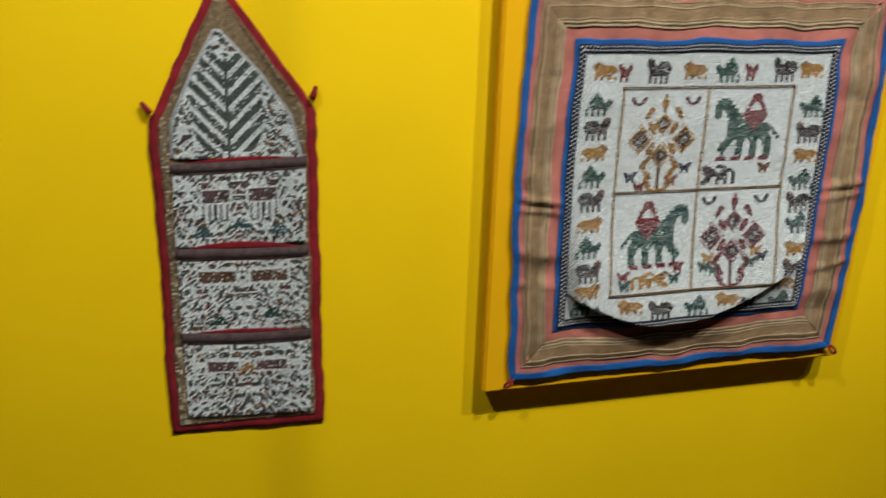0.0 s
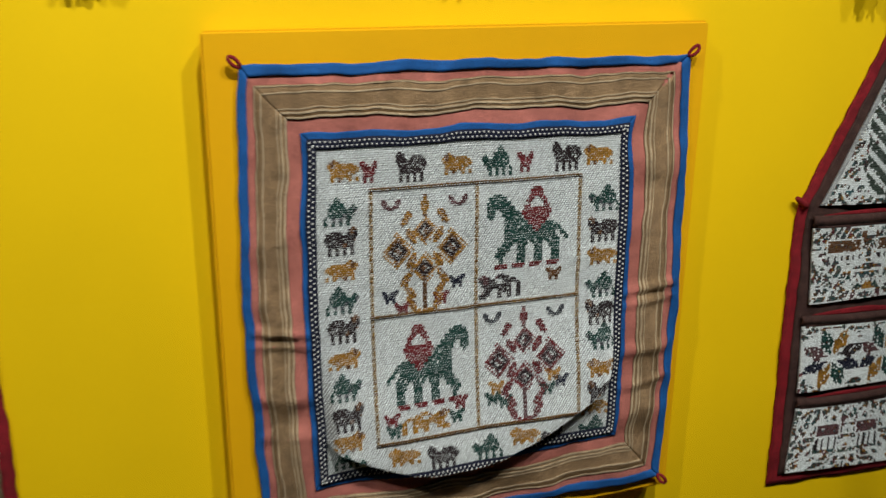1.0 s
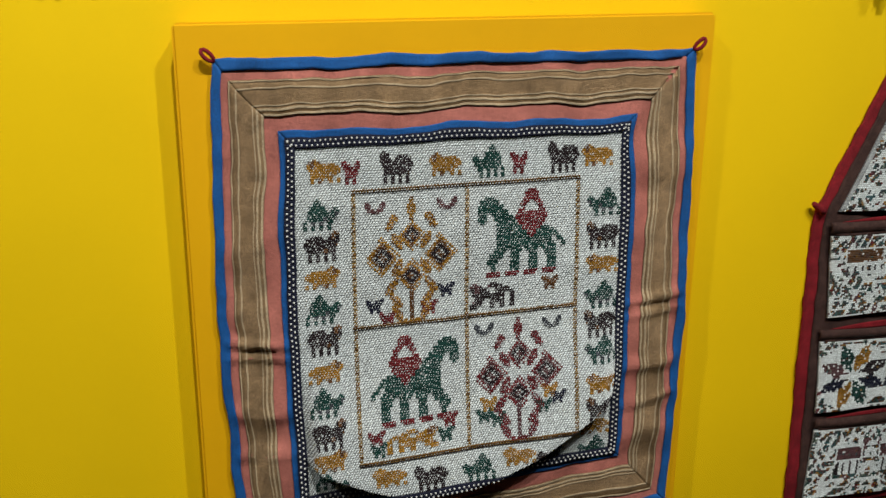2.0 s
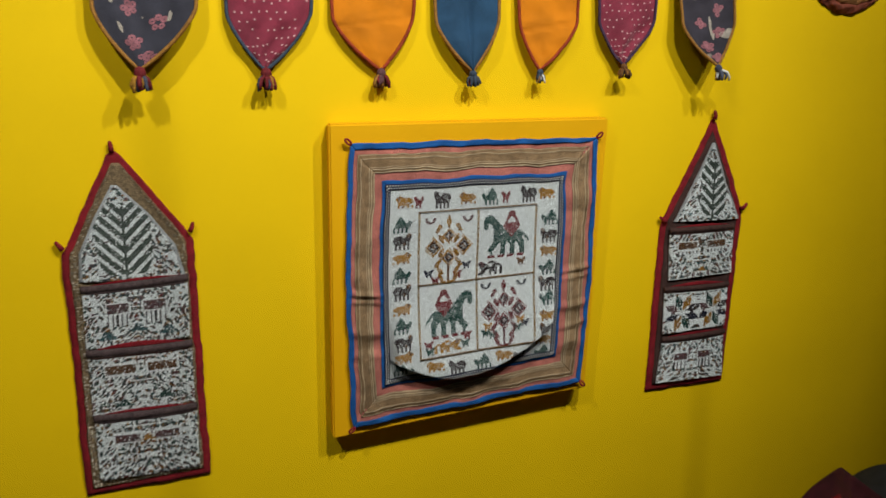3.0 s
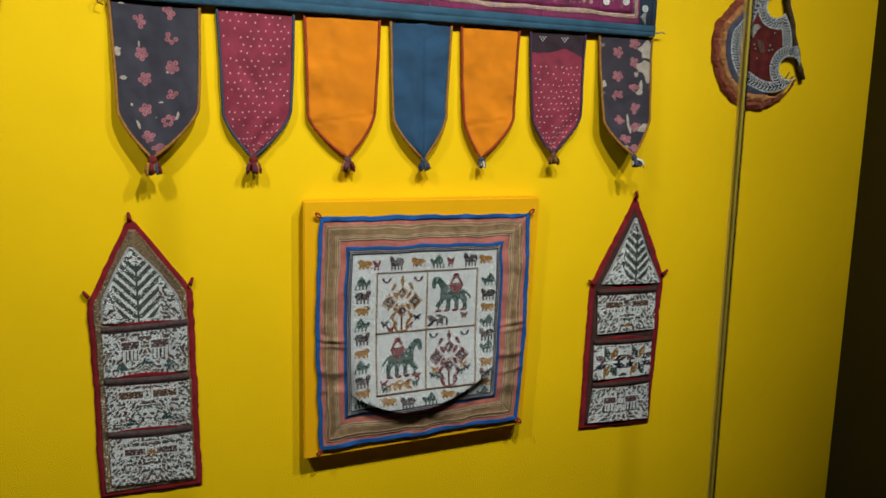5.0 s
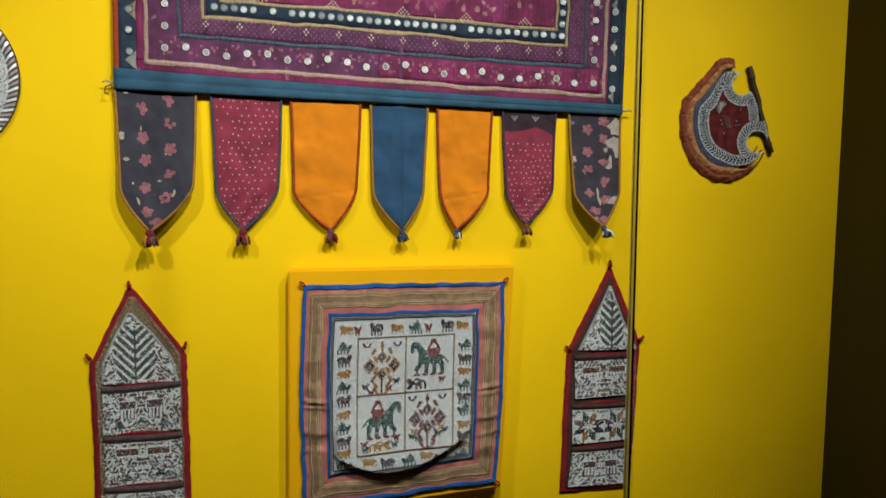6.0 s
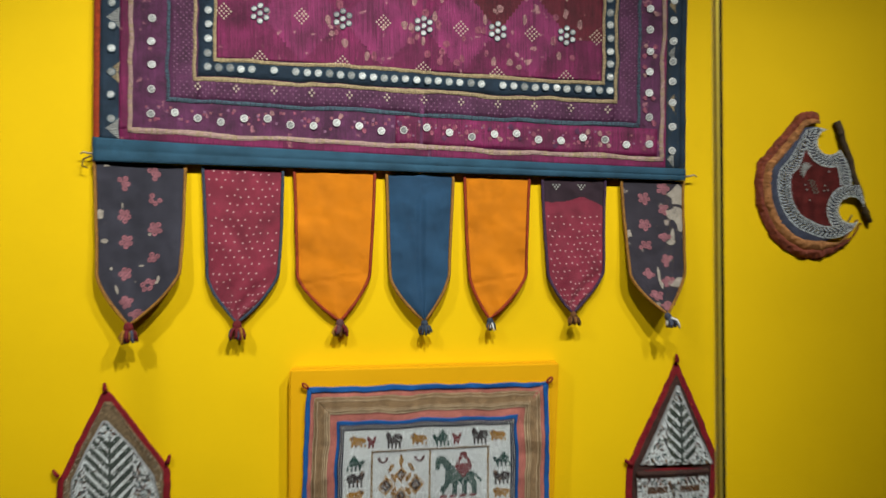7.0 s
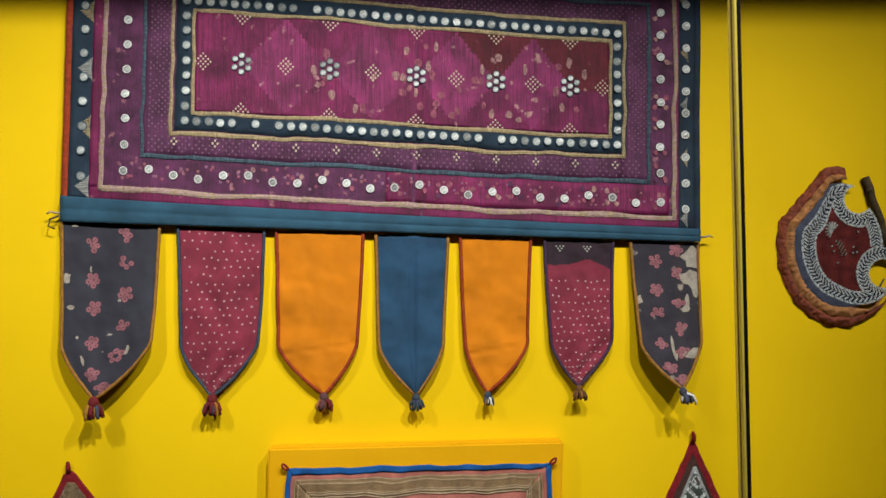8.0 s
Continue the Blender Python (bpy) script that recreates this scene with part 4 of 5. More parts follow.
def frame_strip(name, parent, label, u0, u1, v0, v1, wu, wv, key, h):
    """Four strips round a rectangle of the cloth."""
    for a0, a1, b0, b1 in ((u0, u1, v0 - wv, v0), (u0, u1, v1, v1 + wv), (u0 - wu, u0, v0 - wv, v1 + wv), (u1, u1 + wu, v0 - wv, v1 + wv)):
        b = Bag()
        nu, nv = max(2, int((a1 - a0) * 90)), max(2, int((b1 - b0) * 50))
        def fn(u, v, hh):
            uu, vv = lerp(a0, a1, u), lerp(b0, b1, v)
            return T(uu + 0.0030 * wob(uu, vv, 0.07, 21), vv + 0.0075 * wob(uu, vv, 0.09, 22) + 0.003 * wob(uu, vv, 0.025, 23), hh + h)
        b.grid(fn, nu, nv, key, 0.001)
        if key in ladder:
            along_u = (a1 - a0) > (b1 - b0) * 0.5
            n = int((a1 - a0) * 1.5 / 0.0042) if along_u else int((b1 - b0) * 0.75 / 0.0042)
            up = lambda u, v, h=0.0: fn(u, v, h + 0.0002)
            for k in range(n):
                if hash01(k, int(a0 * 99), 6) < 0.07:
                    continue
                c0, c1 = (k + 0.12) / n, (k + 0.80) / n
                e0, e1 = -0.12 + 0.2 * hash01(k, 1, 1), 1.12 - 0.2 * hash01(k, 2, 1)
                tone = ladder[key][0] if hash01(k, 5, b0) < 0.7 else ladder[key][1]
                if along_u:
                    b.stitch(up, c0, c1, e0, e1, tone, 0.0014, 0.2)
                else:
                    b.stitch(up, e0, e1, c0, c1, tone, 0.0014, 0.2)
        b.part(name, parent, label)


ladder = {"cream": ("cream", "creamline"), "rose": ("rose", "cream"), "bluestitch": ("bluestitch", "capblue")}


def patch(S, u0, u1, v0, v1, nu, nv, key, h, name, parent, label=""):
    b = Bag()
    b.grid(lambda u, v, hh: S(lerp(u0, u1, u), lerp(v0, v1, v), hh + h), nu, nv, key, 0.001)
    return b.part(name, parent, label)


def mirror_mesh(r, ring):
    b = Bag()
    n = 14
    top = [(r * 0.86 * math.cos(2 * math.pi * k / n), -0.0018, r * 0.86 * math.sin(2 * math.pi * k / n)) for k in range(n)]
    low = [(r * 0.93 * math.cos(2 * math.pi * k / n), -0.0008, r * 0.93 * math.sin(2 * math.pi * k / n)) for k in range(n)]
    for k in range(n):
        b.face([(0, -0.0021, 0), top[k], top[(k + 1) % n]], "mirror")
        b.face([top[k], low[k], low[(k + 1) % n], top[(k + 1) % n]], "mirror")
    b.tube([(r * math.cos(2 * math.pi * k / n), -0.0012, r * math.sin(2 * math.pi * k / n)) for k in range(n)], r * 0.15, ring, 5, closed=True)
    return b.mesh("mirror_disc", smooth=False)


def build_toran():
    t = thing("door_hanging", (-0.07, 0, 2.3), "large magenta mirrorwork door hanging with seven pointed cloth flaps", "wall hanging")
    b = Bag()
    b.grid(lambda u, v, h: T(u, v, h), 120, 60, "plum", 0.003)
    b.part("main_cloth", t, "plum purple ground cloth")
    patch(T, 0.0, 0.010, 0.0, 1.0, 2, 60, "redcord", 0.0015, "side_piping", t, "narrow red side piping")
    patch(T, 0.990, 1.0, 0.0, 1.0, 2, 60, "navy", 0.0015, "side_piping", t, "narrow navy side piping")
    patch(T, 0.010, 0.042, 0.07, 0.93, 4, 60, "navy", 0.001, "side_strip", t, "navy side strip with mirrors")
    patch(T, 0.965, 0.990, 0.07, 0.93, 4, 60, "navy", 0.001, "side_strip", t, "navy side strip with mirrors")
    patch(T, 0.042, 0.062, 0.105, 0.90, 4, 60, "magenta", 0.0008, "side_patch", t)
    patch(T, 0.958, 0.966, 0.105, 0.90, 3, 60, "magenta", 0.0008, "side_patch", t)
    patch(T, 0.04, 0.97, 0.070, 0.108, 80, 4, "magenta", 0.0008, "lower_strip", t)
    patch(T, 0.5, 0.95, 0.112, 0.20, 60, 5, "magenta", 0.0006, "lower_patch", t)
    frame_strip("violet_border", t, "dark violet patterned border", 0.167, 0.873, 0.275, 0.705, 0.047, 0.070, "violet", 0.0007)
    frame_strip("navy_border", t, "navy border set with round mirrors", 0.2, 0.852, 0.342, 0.645, 0.030, 0.062, "navy", 0.0013)
    frame_strip("cream_line", t, "cream chain-stitched line", 0.1672, 0.8745, 0.277, 0.706, 0.0052, 0.0115, "cream", 0.0024)
    frame_strip("cream_line", t, "cream chain-stitched line", 0.2, 0.8525, 0.342, 0.645, 0.0050, 0.0115, "cream", 0.0024)
    frame_strip("rose_line", t, "pale rose stitched line", 0.064, 0.955, 0.112, 0.885, 0.0066, 0.0155, "rose", 0.0022)
    frame_strip("blue_line", t, "grey-blue stitched line", 0.124, 0.914, 0.210, 0.775, 0.0052, 0.0105, "bluestitch", 0.0020)
    # faint dots of the violet border
    d = Bag()
    for j in range(2):
        for i in range(150):
            for r in range(5):
                u = 0.13 + (0.775) * i / 150
                v = (0.218 + 0.010 * r) if j == 0 else (0.722 + 0.010 * r)
                if hash01(i, r, 3 + j) < 0.85 and (i + r) % 2 == 0:
                    d.stitch(T, u, u + 0.0026, v, v + 0.005, "violetdot", 0.0022)
    for i in range(46):
        for r in range(7):
            for side in (0.130, 0.884):
                if (i + r) % 2 == 0 and hash01(i, r, side) < 0.85:
                    u, v = side + 0.0048 * r, 0.285 + 0.0088 * i
                    d.stitch(T, u, u + 0.0026, v, v + 0.005, "violetdot", 0.0022)
    d.part("border_dots", t, "faint violet resist dots")["kind"] = "stuff"
    # centre panel with diamonds
    stars = [0.272, 0.410, 0.546, 0.672, 0.790]
    U0, U1, V0, V1 = 0.2, 0.852, 0.342, 0.645
    vm = (V0 + V1) / 2

    def centre_key(u, v):
        uu, vv = lerp(U0, U1, u), v
        for k in range(len(stars) - 1):
            c, half = (stars[k] + stars[k + 1]) / 2, (stars[k + 1] - stars[k]) / 2
            if abs(uu - c) / half + abs(vv - 0.5) * 2 < 1:
                return "magentalight"
        return "magentared" if uu > 0.60 and vv > 0.45 else "magenta"
    b = Bag()
    b.grid(lambda u, v, h: T(lerp(U0, U1, u), lerp(V0, V1, v), h + 0.0015), 130, 44, centre_key, 0.001)
    b.part("centre_panel", t, "magenta silk panel pieced into faded diamonds")
    ends = [2 * stars[0] - stars[1]] + stars + [2 * stars[-1] - stars[-2]]
    for k in range(len(ends) - 1):
        c = (ends[k] + ends[k + 1]) / 2
        for s, va in ((ends[k], V0), (ends[k], V1), (ends[k + 1], V0), (ends[k + 1], V1)):
            lo, hi = (min(max(s, U0), U1), c)
            if not U0 - 0.001 <= c <= U1 + 0.001 and not U0 <= s <= U1:
                continue
            if not (U0 <= c <= U1):
                c2 = min(max(c, U0), U1)
                f = (c2 - s) / (c - s)
                hi, vb = c2, lerp(vm, va, f)
            else:
                vb = va
            if not U0 <= s <= U1:
                f = (min(max(s, U0), U1) - c) / (s - c)
                va2 = lerp(vb, vm, f)
            else:
                va2 = vm
            b = Bag()
            b.tube([T(lerp(lo, hi, q / 14), lerp(va2, vb, q / 14), -0.0026) for q in range(15)], 0.0046, "navy", 6)
            b.part("diamond_seam", t, "dark navy diagonal seam")

    def cluster(u, v, n, half):
        b = Bag()
        for j in range(-n, n + 1):
            for i in range(-n, n + 1):
                if abs(i) + abs(j) <= n and (i + j) % 2 == n % 2 and (not half or j * half >= 0):
                    b.stitch(T, u + i * 0.0038 - 0.0016, u + i * 0.0038 + 0.0016, v + j * 0.0080 - 0.0033, v + j * 0.0080 + 0.0033, "dotcream", 0.0036, 0.2)
        b.part("dot_cluster", t, "lozenge of cream stitched dots")
    for a, c in zip(stars, stars[1:]):
        cluster((a + c) / 2, vm, 3, 0)
    for s in stars:
        cluster(s, V0 + 0.004, 3, 1)
        cluster(s, V1 - 0.004, 3, -1)
    cluster(U0 + 0.012, vm, 3, 0)
    cluster(U1 - 0.010, vm, 3, 0)
    for k in range(12):
        u = 0.17 + 0.063 * k
        if hash01(k, 1, 4) < 0.8:
            cluster(u, 0.248, 1, 0)
    # mirrors
    big, mid, small = mirror_mesh(0.0100, "bluestitch"), mirror_mesh(0.0086, "w"), mirror_mesh(0.0070, "bluestitch")

    def mirror(me, u, v, jitter=0.0015):
        u += jitter * (random.random() - 0.5)
        v += jitter * 2 * (random.random() - 0.5)
        ob = new("mirror", me)
        ob.matrix_world = Matrix.Translation(T(u, v, 0.0026)) @ pose(0, 0, 0, random.uniform(-9, 9), 0, random.uniform(-9, 9))
        keep = ob.matrix_world.copy()
        ob.parent = t
        ob.matrix_parent_inverse = Matrix.Translation(t.location).inverted()
        ob.matrix_basis = keep
    n = 38
    for k in range(n):
        u = lerp(0.186, 0.866, k / (n - 1))
        for v in (0.309, 0.677):
            if hash01(k, int(v * 10), 2) > 0.05:
                mirror(big, u, v)
    for k in range(1, 8):
        v = lerp(0.309, 0.677, k / 8)
        mirror(big, 0.1865, v)
        mirror(big, 0.8655, v)
    for k in range(23):
        u = lerp(0.095, 0.935, k / 22)
        mirror(mid, u, 0.158 + 0.010 * math.sin(k * 1.7))
        mirror(mid, u, 0.83)
    for k in range(1, 9):
        v = lerp(0.158, 0.83, k / 9)
        mirror(mid, 0.095, v)
        mirror(mid, 0.935, v)
    for k in range(11):
        v = lerp(0.135, 0.86, k / 10)
        mirror(big, 0.030, v)
        mirror(mid, 0.976, v)
    for s in stars:
        mirror(small, s, vm, 0)
        for k in range(6):
            a = 2 * math.pi * k / 6 + 0.5
            mirror(small, s + 0.0118 * math.cos(a), vm + 0.0250 * math.sin(a), 0.0005)
    # pale triangles of the side strips, small petals beside the mirrors
    for k in range(5):
        v = lerp(0.105, 0.80, k / 4)
        for u0, wide, tall in ((0.0185, 0.024, 0.068), (0.967, 0.013, 0.060)):
            b = Bag()
            for q in range(13):
                f = 1 - abs(q - 6) / 6.5
                w0 = v + tall * (q - 6.5) / 13
                b.stitch(T, u0 + wide * (1 - f), u0 + wide, w0, w0 + tall / 15, "cream" if k % 2 else "p", 0.0024, 0.2)
            b.part("triangle_patch", t, "small pale stitched triangle" if k % 2 else "small grey-blue stitched triangle")
    p = Bag()
    for k in range(44):
        u = lerp(0.085, 0.945, k / 43)
        for q in range(3):
            a, c = hash01(k, q, 1) - 0.5, hash01(k, q, 2) - 0.5
            p.stitch(T, u + a * 0.016, u + a * 0.016 + 0.0045, 0.158 + c * 0.05, 0.158 + c * 0.05 + 0.008, ("fadedpink", "violetdot", "flower")[q], 0.0018, 0.35)
    p.part("petal_stitches", t, "faded pink petal stitches round the mirrors")["kind"] = "stuff"
    # four small petals round every mirror of the outer row
    p = Bag()
    seats = [(lerp(0.095, 0.935, k / 22), 0.158 + 0.010 * math.sin(k * 1.7)) for k in range(23)] + [(lerp(0.095, 0.935, k / 22), 0.83) for k in range(23)]
    seats += [(s, lerp(0.158, 0.83, k / 9)) for k in range(1, 9) for s in (0.095, 0.935)]
    for q, (u, v) in enumerate(seats):
        for k in range(4):
            if hash01(q, k, 8) < (0.85 if u < 0.45 else 0.45):
                continue
            a = math.radians(45 + 90 * k + 20 * (hash01(q, k, 4) - 0.5))
            ln = 0.009 + 0.007 * hash01(q, k, 5)
            ring = []
            for g in range(10):
                w = 2 * math.pi * g / 10
                rr, ss = 0.010 + ln * 0.5 * (1 + math.cos(w)), 0.0056 * math.sin(w) * (1.0 + 0.4 * math.cos(w))
                ring.append(T(u + (rr * math.cos(a) - ss * math.sin(a)) / 1.5, v + (rr * math.sin(a) + ss * math.cos(a)) / 0.72, 0.0026))
            p.face(ring, ("faded", "fadedpink", "fadedpink", "violet")[int(hash01(q, k, 6) * 4)])
    p.part("petal_patches", t, "faded pink petals fanned round the mirrors", smooth=False)["kind"] = "stuff"
    # bleached spots worn into the silk panel
    p = Bag()
    for k in range(46):
        u, v = lerp(0.36, 0.845, hash01(k, 1, 11) ** 0.8), lerp(V0 + 0.03, V1 - 0.05, hash01(k, 2, 12) ** 1.3)
        if k < 22:
            s = stars[1 + k % 4]
            u, v = s + 0.050 * (hash01(k, 3, 5) - 0.5), vm + 0.16 * (hash01(k, 4, 5) - 0.5)
        w, g0 = 0.0035 + 0.0035 * hash01(k, 5, 2), 0.006 + 0.007 * hash01(k, 6, 2)
        ring = []
        for g in range(14):
            a = 2 * math.pi * g / 14
            k1 = 1 + 0.35 * wob(math.cos(a) + k, math.sin(a), 0.9, k)
            ring.append(T(u + k1 * w * math.cos(a) / 1.5 * 1.3, v + k1 * g0 * math.sin(a) / 0.72, 0.0030))
        p.face(ring, "faded" if hash01(k, 7, 2) < 0.5 else "fadedpink")
    p.part("bleached_spots", t, "pale bleached spots worn into the silk", smooth=False)["kind"] = "stuff"
    # lower band
    b = Bag()
    b.grid(lambda u, v, h: T(u, -0.004 + 0.077 * v, h + 0.004 + 0.0022 * abs(math.sin(2 * v * math.pi)) + 0.0022 * wob(u * 1.5, v * 0.06, 0.05, 31)), 120, 12, "band", 0.003)
    band = b.part("lower_band", t, "teal blue cotton band along the lower edge")
    b = Bag()
    for k in range(120):
        u = (k + 0.2 + 0.5 * hash01(k, 1, 1)) / 120
        if hash01(k, 3, 3) < 0.45:
            b.stitch(T, u, u + 0.0030, 0.041, 0.0428, "capblue", 0.0068)
    b.part("running_stitch", band, "running stitch along the band")
    for x, u, s in ((-0.823, 0.0, -1), (0.672, 1.0, 1)):
        c = T(u, 0.02, 0.004)
        b = Bag()
        b.tube([c, c + Vector((s * 0.012, -0.002, 0.001)), c + Vector((s * 0.022, -0.001, 0.004)), c + Vector((s * 0.030, 0, -0.001))], 0.0028, "string", 6, 0.7)
        if s < 0:
            b.tube([c + Vector((-0.004, 0, -0.006)), c + Vector((-0.022, -0.003, -0.014)), c + Vector((-0.026, -0.002, -0.030)), c + Vector((-0.012, -0.001, -0.036))], 0.0024, "wood", 6, 0.7)
        b.part("tie_string", t, "frayed tie string")
    return t


def tassel(b, tip, lean, colours, seed, size=1.0):
    rnd = random.Random(seed)
    p = Vector(tip)
    b.ball(p + Vector((0, 0, -0.005)), 0.0065 * size, colours[0], 8, (1, 1, 1.1))
    for k in range(22):
        a = 2 * math.pi * k / 22 + rnd.uniform(-0.3, 0.3)
        d = rnd.uniform(0.35, 1.05) * Vector((math.cos(a) * 0.0095 + lean * 0.010, math.sin(a) * 0.008, 0)) * size
        ln = rnd.uniform(0.006, 0.013) * size
        drop = Vector((0, 0, -0.010 * size))
        b.tube([p + Vector((0, 0, -0.006)), p + d * 0.9 + drop * 0.9, p + d * 1.15 + drop + Vector((rnd.uniform(-.002, .002), 0, -ln * 0.5)), p + d * 1.1 + drop + Vector((rnd.uniform(-.003, .003), 0, -ln))],
               rnd.uniform(0.0019, 0.0030) * size, colours[(k * 3 // 4) % len(colours)], 5, 0.75)


def build_flaps(t):
    # left and right edge at the top, x of the tip, heights, cloth, edge, lean
    flaps = [
        (-0.824, -0.600, -0.730, 1.984, 1.962, 1.574, "slate", "ochrecord", "flowers", 0.046),
        (-0.557, -0.358, -0.474, 1.966, 1.952, 1.572, "wine", "bluecord", "dots", 0.010),
        (-0.330, -0.127, -0.219, 1.952, 1.944, 1.572, "orange", "redcord", "plain", 0.008),
        (-0.097, 0.073, -0.006, 1.942, 1.935, 1.569, "indigo", "ochrecord", "fold", 0.020),
        (0.102, 0.269, 0.161, 1.935, 1.928, 1.572, "orange", "redcord", "plain", 0.014),
        (0.302, 0.466, 0.374, 1.927, 1.922, 1.584, "wine", "purplecord", "stained", 0.016),
        (0.508, 0.671, 0.604, 1.922, 1.918, 1.581, "slateworn", "ochrecord", "flowers", 0.062),
    ]
    sets = (("r", "y", "capblue", "r"), ("r", "bluecord", "r", "y"), ("m", "ochrecord", "o", "r"), ("bluecord", "r", "s"), ("bluecord", "ochrecord", "w"), ("o", "ochrecord", "k"), ("capblue", "ochrecord", "w"))
    labels = ("slate-blue flap printed with dusty pink flowers", "wine-red flap with white resist dots", "plain saffron orange flap", "indigo blue flap with a centre crease", "plain saffron orange flap",
              "wine-red dotted flap with an ink-dark stained top", "worn slate flap with pink flowers and bare patches")
    for n, (xl, xr, xt, zl, zr, zt, cloth, cord, kind, out) in enumerate(flaps):
        w = xr - xl
        zs = lerp(zl, zt, 0.675)

        def edges(v, xl=xl, xr=xr, xt=xt, zl=zl, zr=zr, zt=zt, zs=zs, w=w, n=n):
            """Left and right edge points at v from 0 (top) to 1 (tip)."""
            split = 0.66
            if v <= split:
                q = v / split
                sway = 0.006 * math.sin(q * 2.6 + n)
                a = (xl + 0.008 * q + sway * q * 0.5, lerp(zl, zs - 0.01, q))
                b = (xr - 0.012 * q + sway * q * 0.5, lerp(zr, zs - 0.004, q))
            else:
                q = (v - split) / (1 - split)
                sh = math.sin(q * math.pi / 2)
                e = q ** 1.35
                sway = 0.006 * math.sin(2.6 + n) * 0.5
                a = (lerp(xl + 0.008 + sway, xt - 0.001, e), lerp(zs - 0.01, zt, 0.85 * q + 0.15 * sh))
                b = (lerp(xr - 0.012 + sway, xt + 0.001, e), lerp(zs - 0.004, zt, 0.85 * q + 0.15 * sh))
            return a, b

        def S(u, v, h=0.0, edges=edges, n=n, out=out, kind=kind):
            a, b = edges(v)
            x, z = lerp(a[0], b[0], u), lerp(a[1], b[1], u)
            y = -0.013 - out * v ** 1.6 - 0.004 * wob(x, z, 0.08, n) * min(1, v * 4) - 0.0016 * wob(x, z, 0.022, n + 4) - 0.005 * wob(x * 1.2 + z * 0.5, z * 0.6, 0.05, n + 7) * min(1, v * 3)
            y -= 0.010 * math.sin(math.pi * u) * v * (0.4 if kind != "fold" else 0.9)
            if kind == "fold":
                y += 0.010 * math.exp(-((u - 0.52) / 0.035) ** 2) * step(0.02, 0.3, v)
            if kind in ("dots", "stained"):
                y -= 0.004 * math.sin((u * 0.5 + v) * 26) * step(0.55, 0.85, v)
            if kind == "plain":
                y += 0.004 * math.exp(-((v - 0.72 + 0.05 * u) / 0.006) ** 2) - 0.0006 * wob(x, z * 3, 0.03, n + 9)
            return Vector((x, y - h, z))
        b = Bag()
        key = cloth
        if kind == "stained":
            key = lambda u, v: "winedark" if v < 0.13 + 0.05 * u + 0.028 * math.sin(u * 6.5 + 0.6) + 0.02 * wob(u, v, 0.25, 5) else "wine"
        b.grid(S, 70 if kind == "stained" else 26, 150 if kind == "stained" else 60, key, 0.0022)
        f = b.part("flap", t, labels[n])
        # cord round the free edges
        rim = [S(0, k / 40, 0.001) for k in range(41)] + [S(1, 1 - k / 40, 0.001) for k in range(1, 41)]
        b = Bag()
        b.tube(rim, 0.0040, cord, 6)
        b.part("edging", f, "sewn cord edging")
        b = Bag()
        tassel(b, S(0.5, 1.0, 0.0) + Vector((0, 0, -0.002)), (0, 0, 0, 0.1, 0.2, 0.1, 0.8)[n], sets[n], n, (2.0, 1.9, 1.7, 1.5, 1.35, 1.45, 1.5)[n])
        b.part("tassel", f, "small yarn tassel")
        if kind == "flowers":
            r = 0.0105
            spots = []
            for row in range(11):
                for u in ((0.34, 0.99) if row % 2 else (0.03, 0.67)):
                    spots.append((u + 0.04 * (hash01(row, n, 3) - 0.5), 0.045 + 0.088 * row + 0.012 * math.cos(row * 2 + n)))
            for q0, (u, v) in enumerate(spots):
                a, c = edges(v)
                wide = c[0] - a[0]
                if wide < 0.03 or u * wide < 0.012 or (1 - u) * wide < 0.012:
                    continue
                b = Bag()
                for k in range(6):
                    if hash01(k, q0, n) < 0.12:
                        continue
                    ang = 2 * math.pi * k / 5 + q0 * 1.3
                    far = 0.0 if k == 5 else r * (0.9 + 0.35 * hash01(k, q0, 2))
                    du, dv = far * math.cos(ang) / wide, far * math.sin(ang) / 0.40
                    p0, p1 = 0.0062 + 0.0012 * hash01(q0, k, 1), 0.0016
                    ring = [S(u + du + p0 * math.cos(g * 0.785) / wide, v + dv + p0 * math.sin(g * 0.785) / 0.40, 0.0012) for g in range(8)]
                    inner = [S(u + du + p1 * math.cos(g * 0.785) / wide, v + dv + p1 * math.sin(g * 0.785) / 0.40, 0.0014) for g in range(8)]
                    for q in range(8):
                        b.face([ring[q], ring[(q + 1) % 8], inner[(q + 1) % 8], inner[q]], "flower")
                b.part("printed_flower", f, "dusty pink printed flower", smooth=False)
        if kind == "flowers":
            # places where the print has worn through to the cloth
            worn = ((0.90, 0.10, 0.020, 0.026), (0.86, 0.24, 0.024, 0.016), (0.95, 0.29, 0.012, 0.030), (0.80, 0.40, 0.005, 0.018), (0.77, 0.45, 0.010, 0.006), (0.52, 0.69, 0.003, 0.024), (0.55, 0.76, 0.003, 0.010), (0.88, 0.75, 0.018, 0.012), (0.05, 0.38, 0.006, 0.012))
            if n == 0:
                worn = ((0.05, 0.31, 0.008, 0.010), (0.10, 0.47, 0.007, 0.004), (0.62, 0.43, 0.003, 0.003), (0.18, 0.63, 0.003, 0.003), (0.54, 0.62, 0.005, 0.002), (0.22, 0.76, 0.004, 0.010), (0.76, 0.71, 0.003, 0.010), (0.14, 0.03, 0.006, 0.002), (0.30, 0.26, 0.002, 0.006))
            b = Bag()
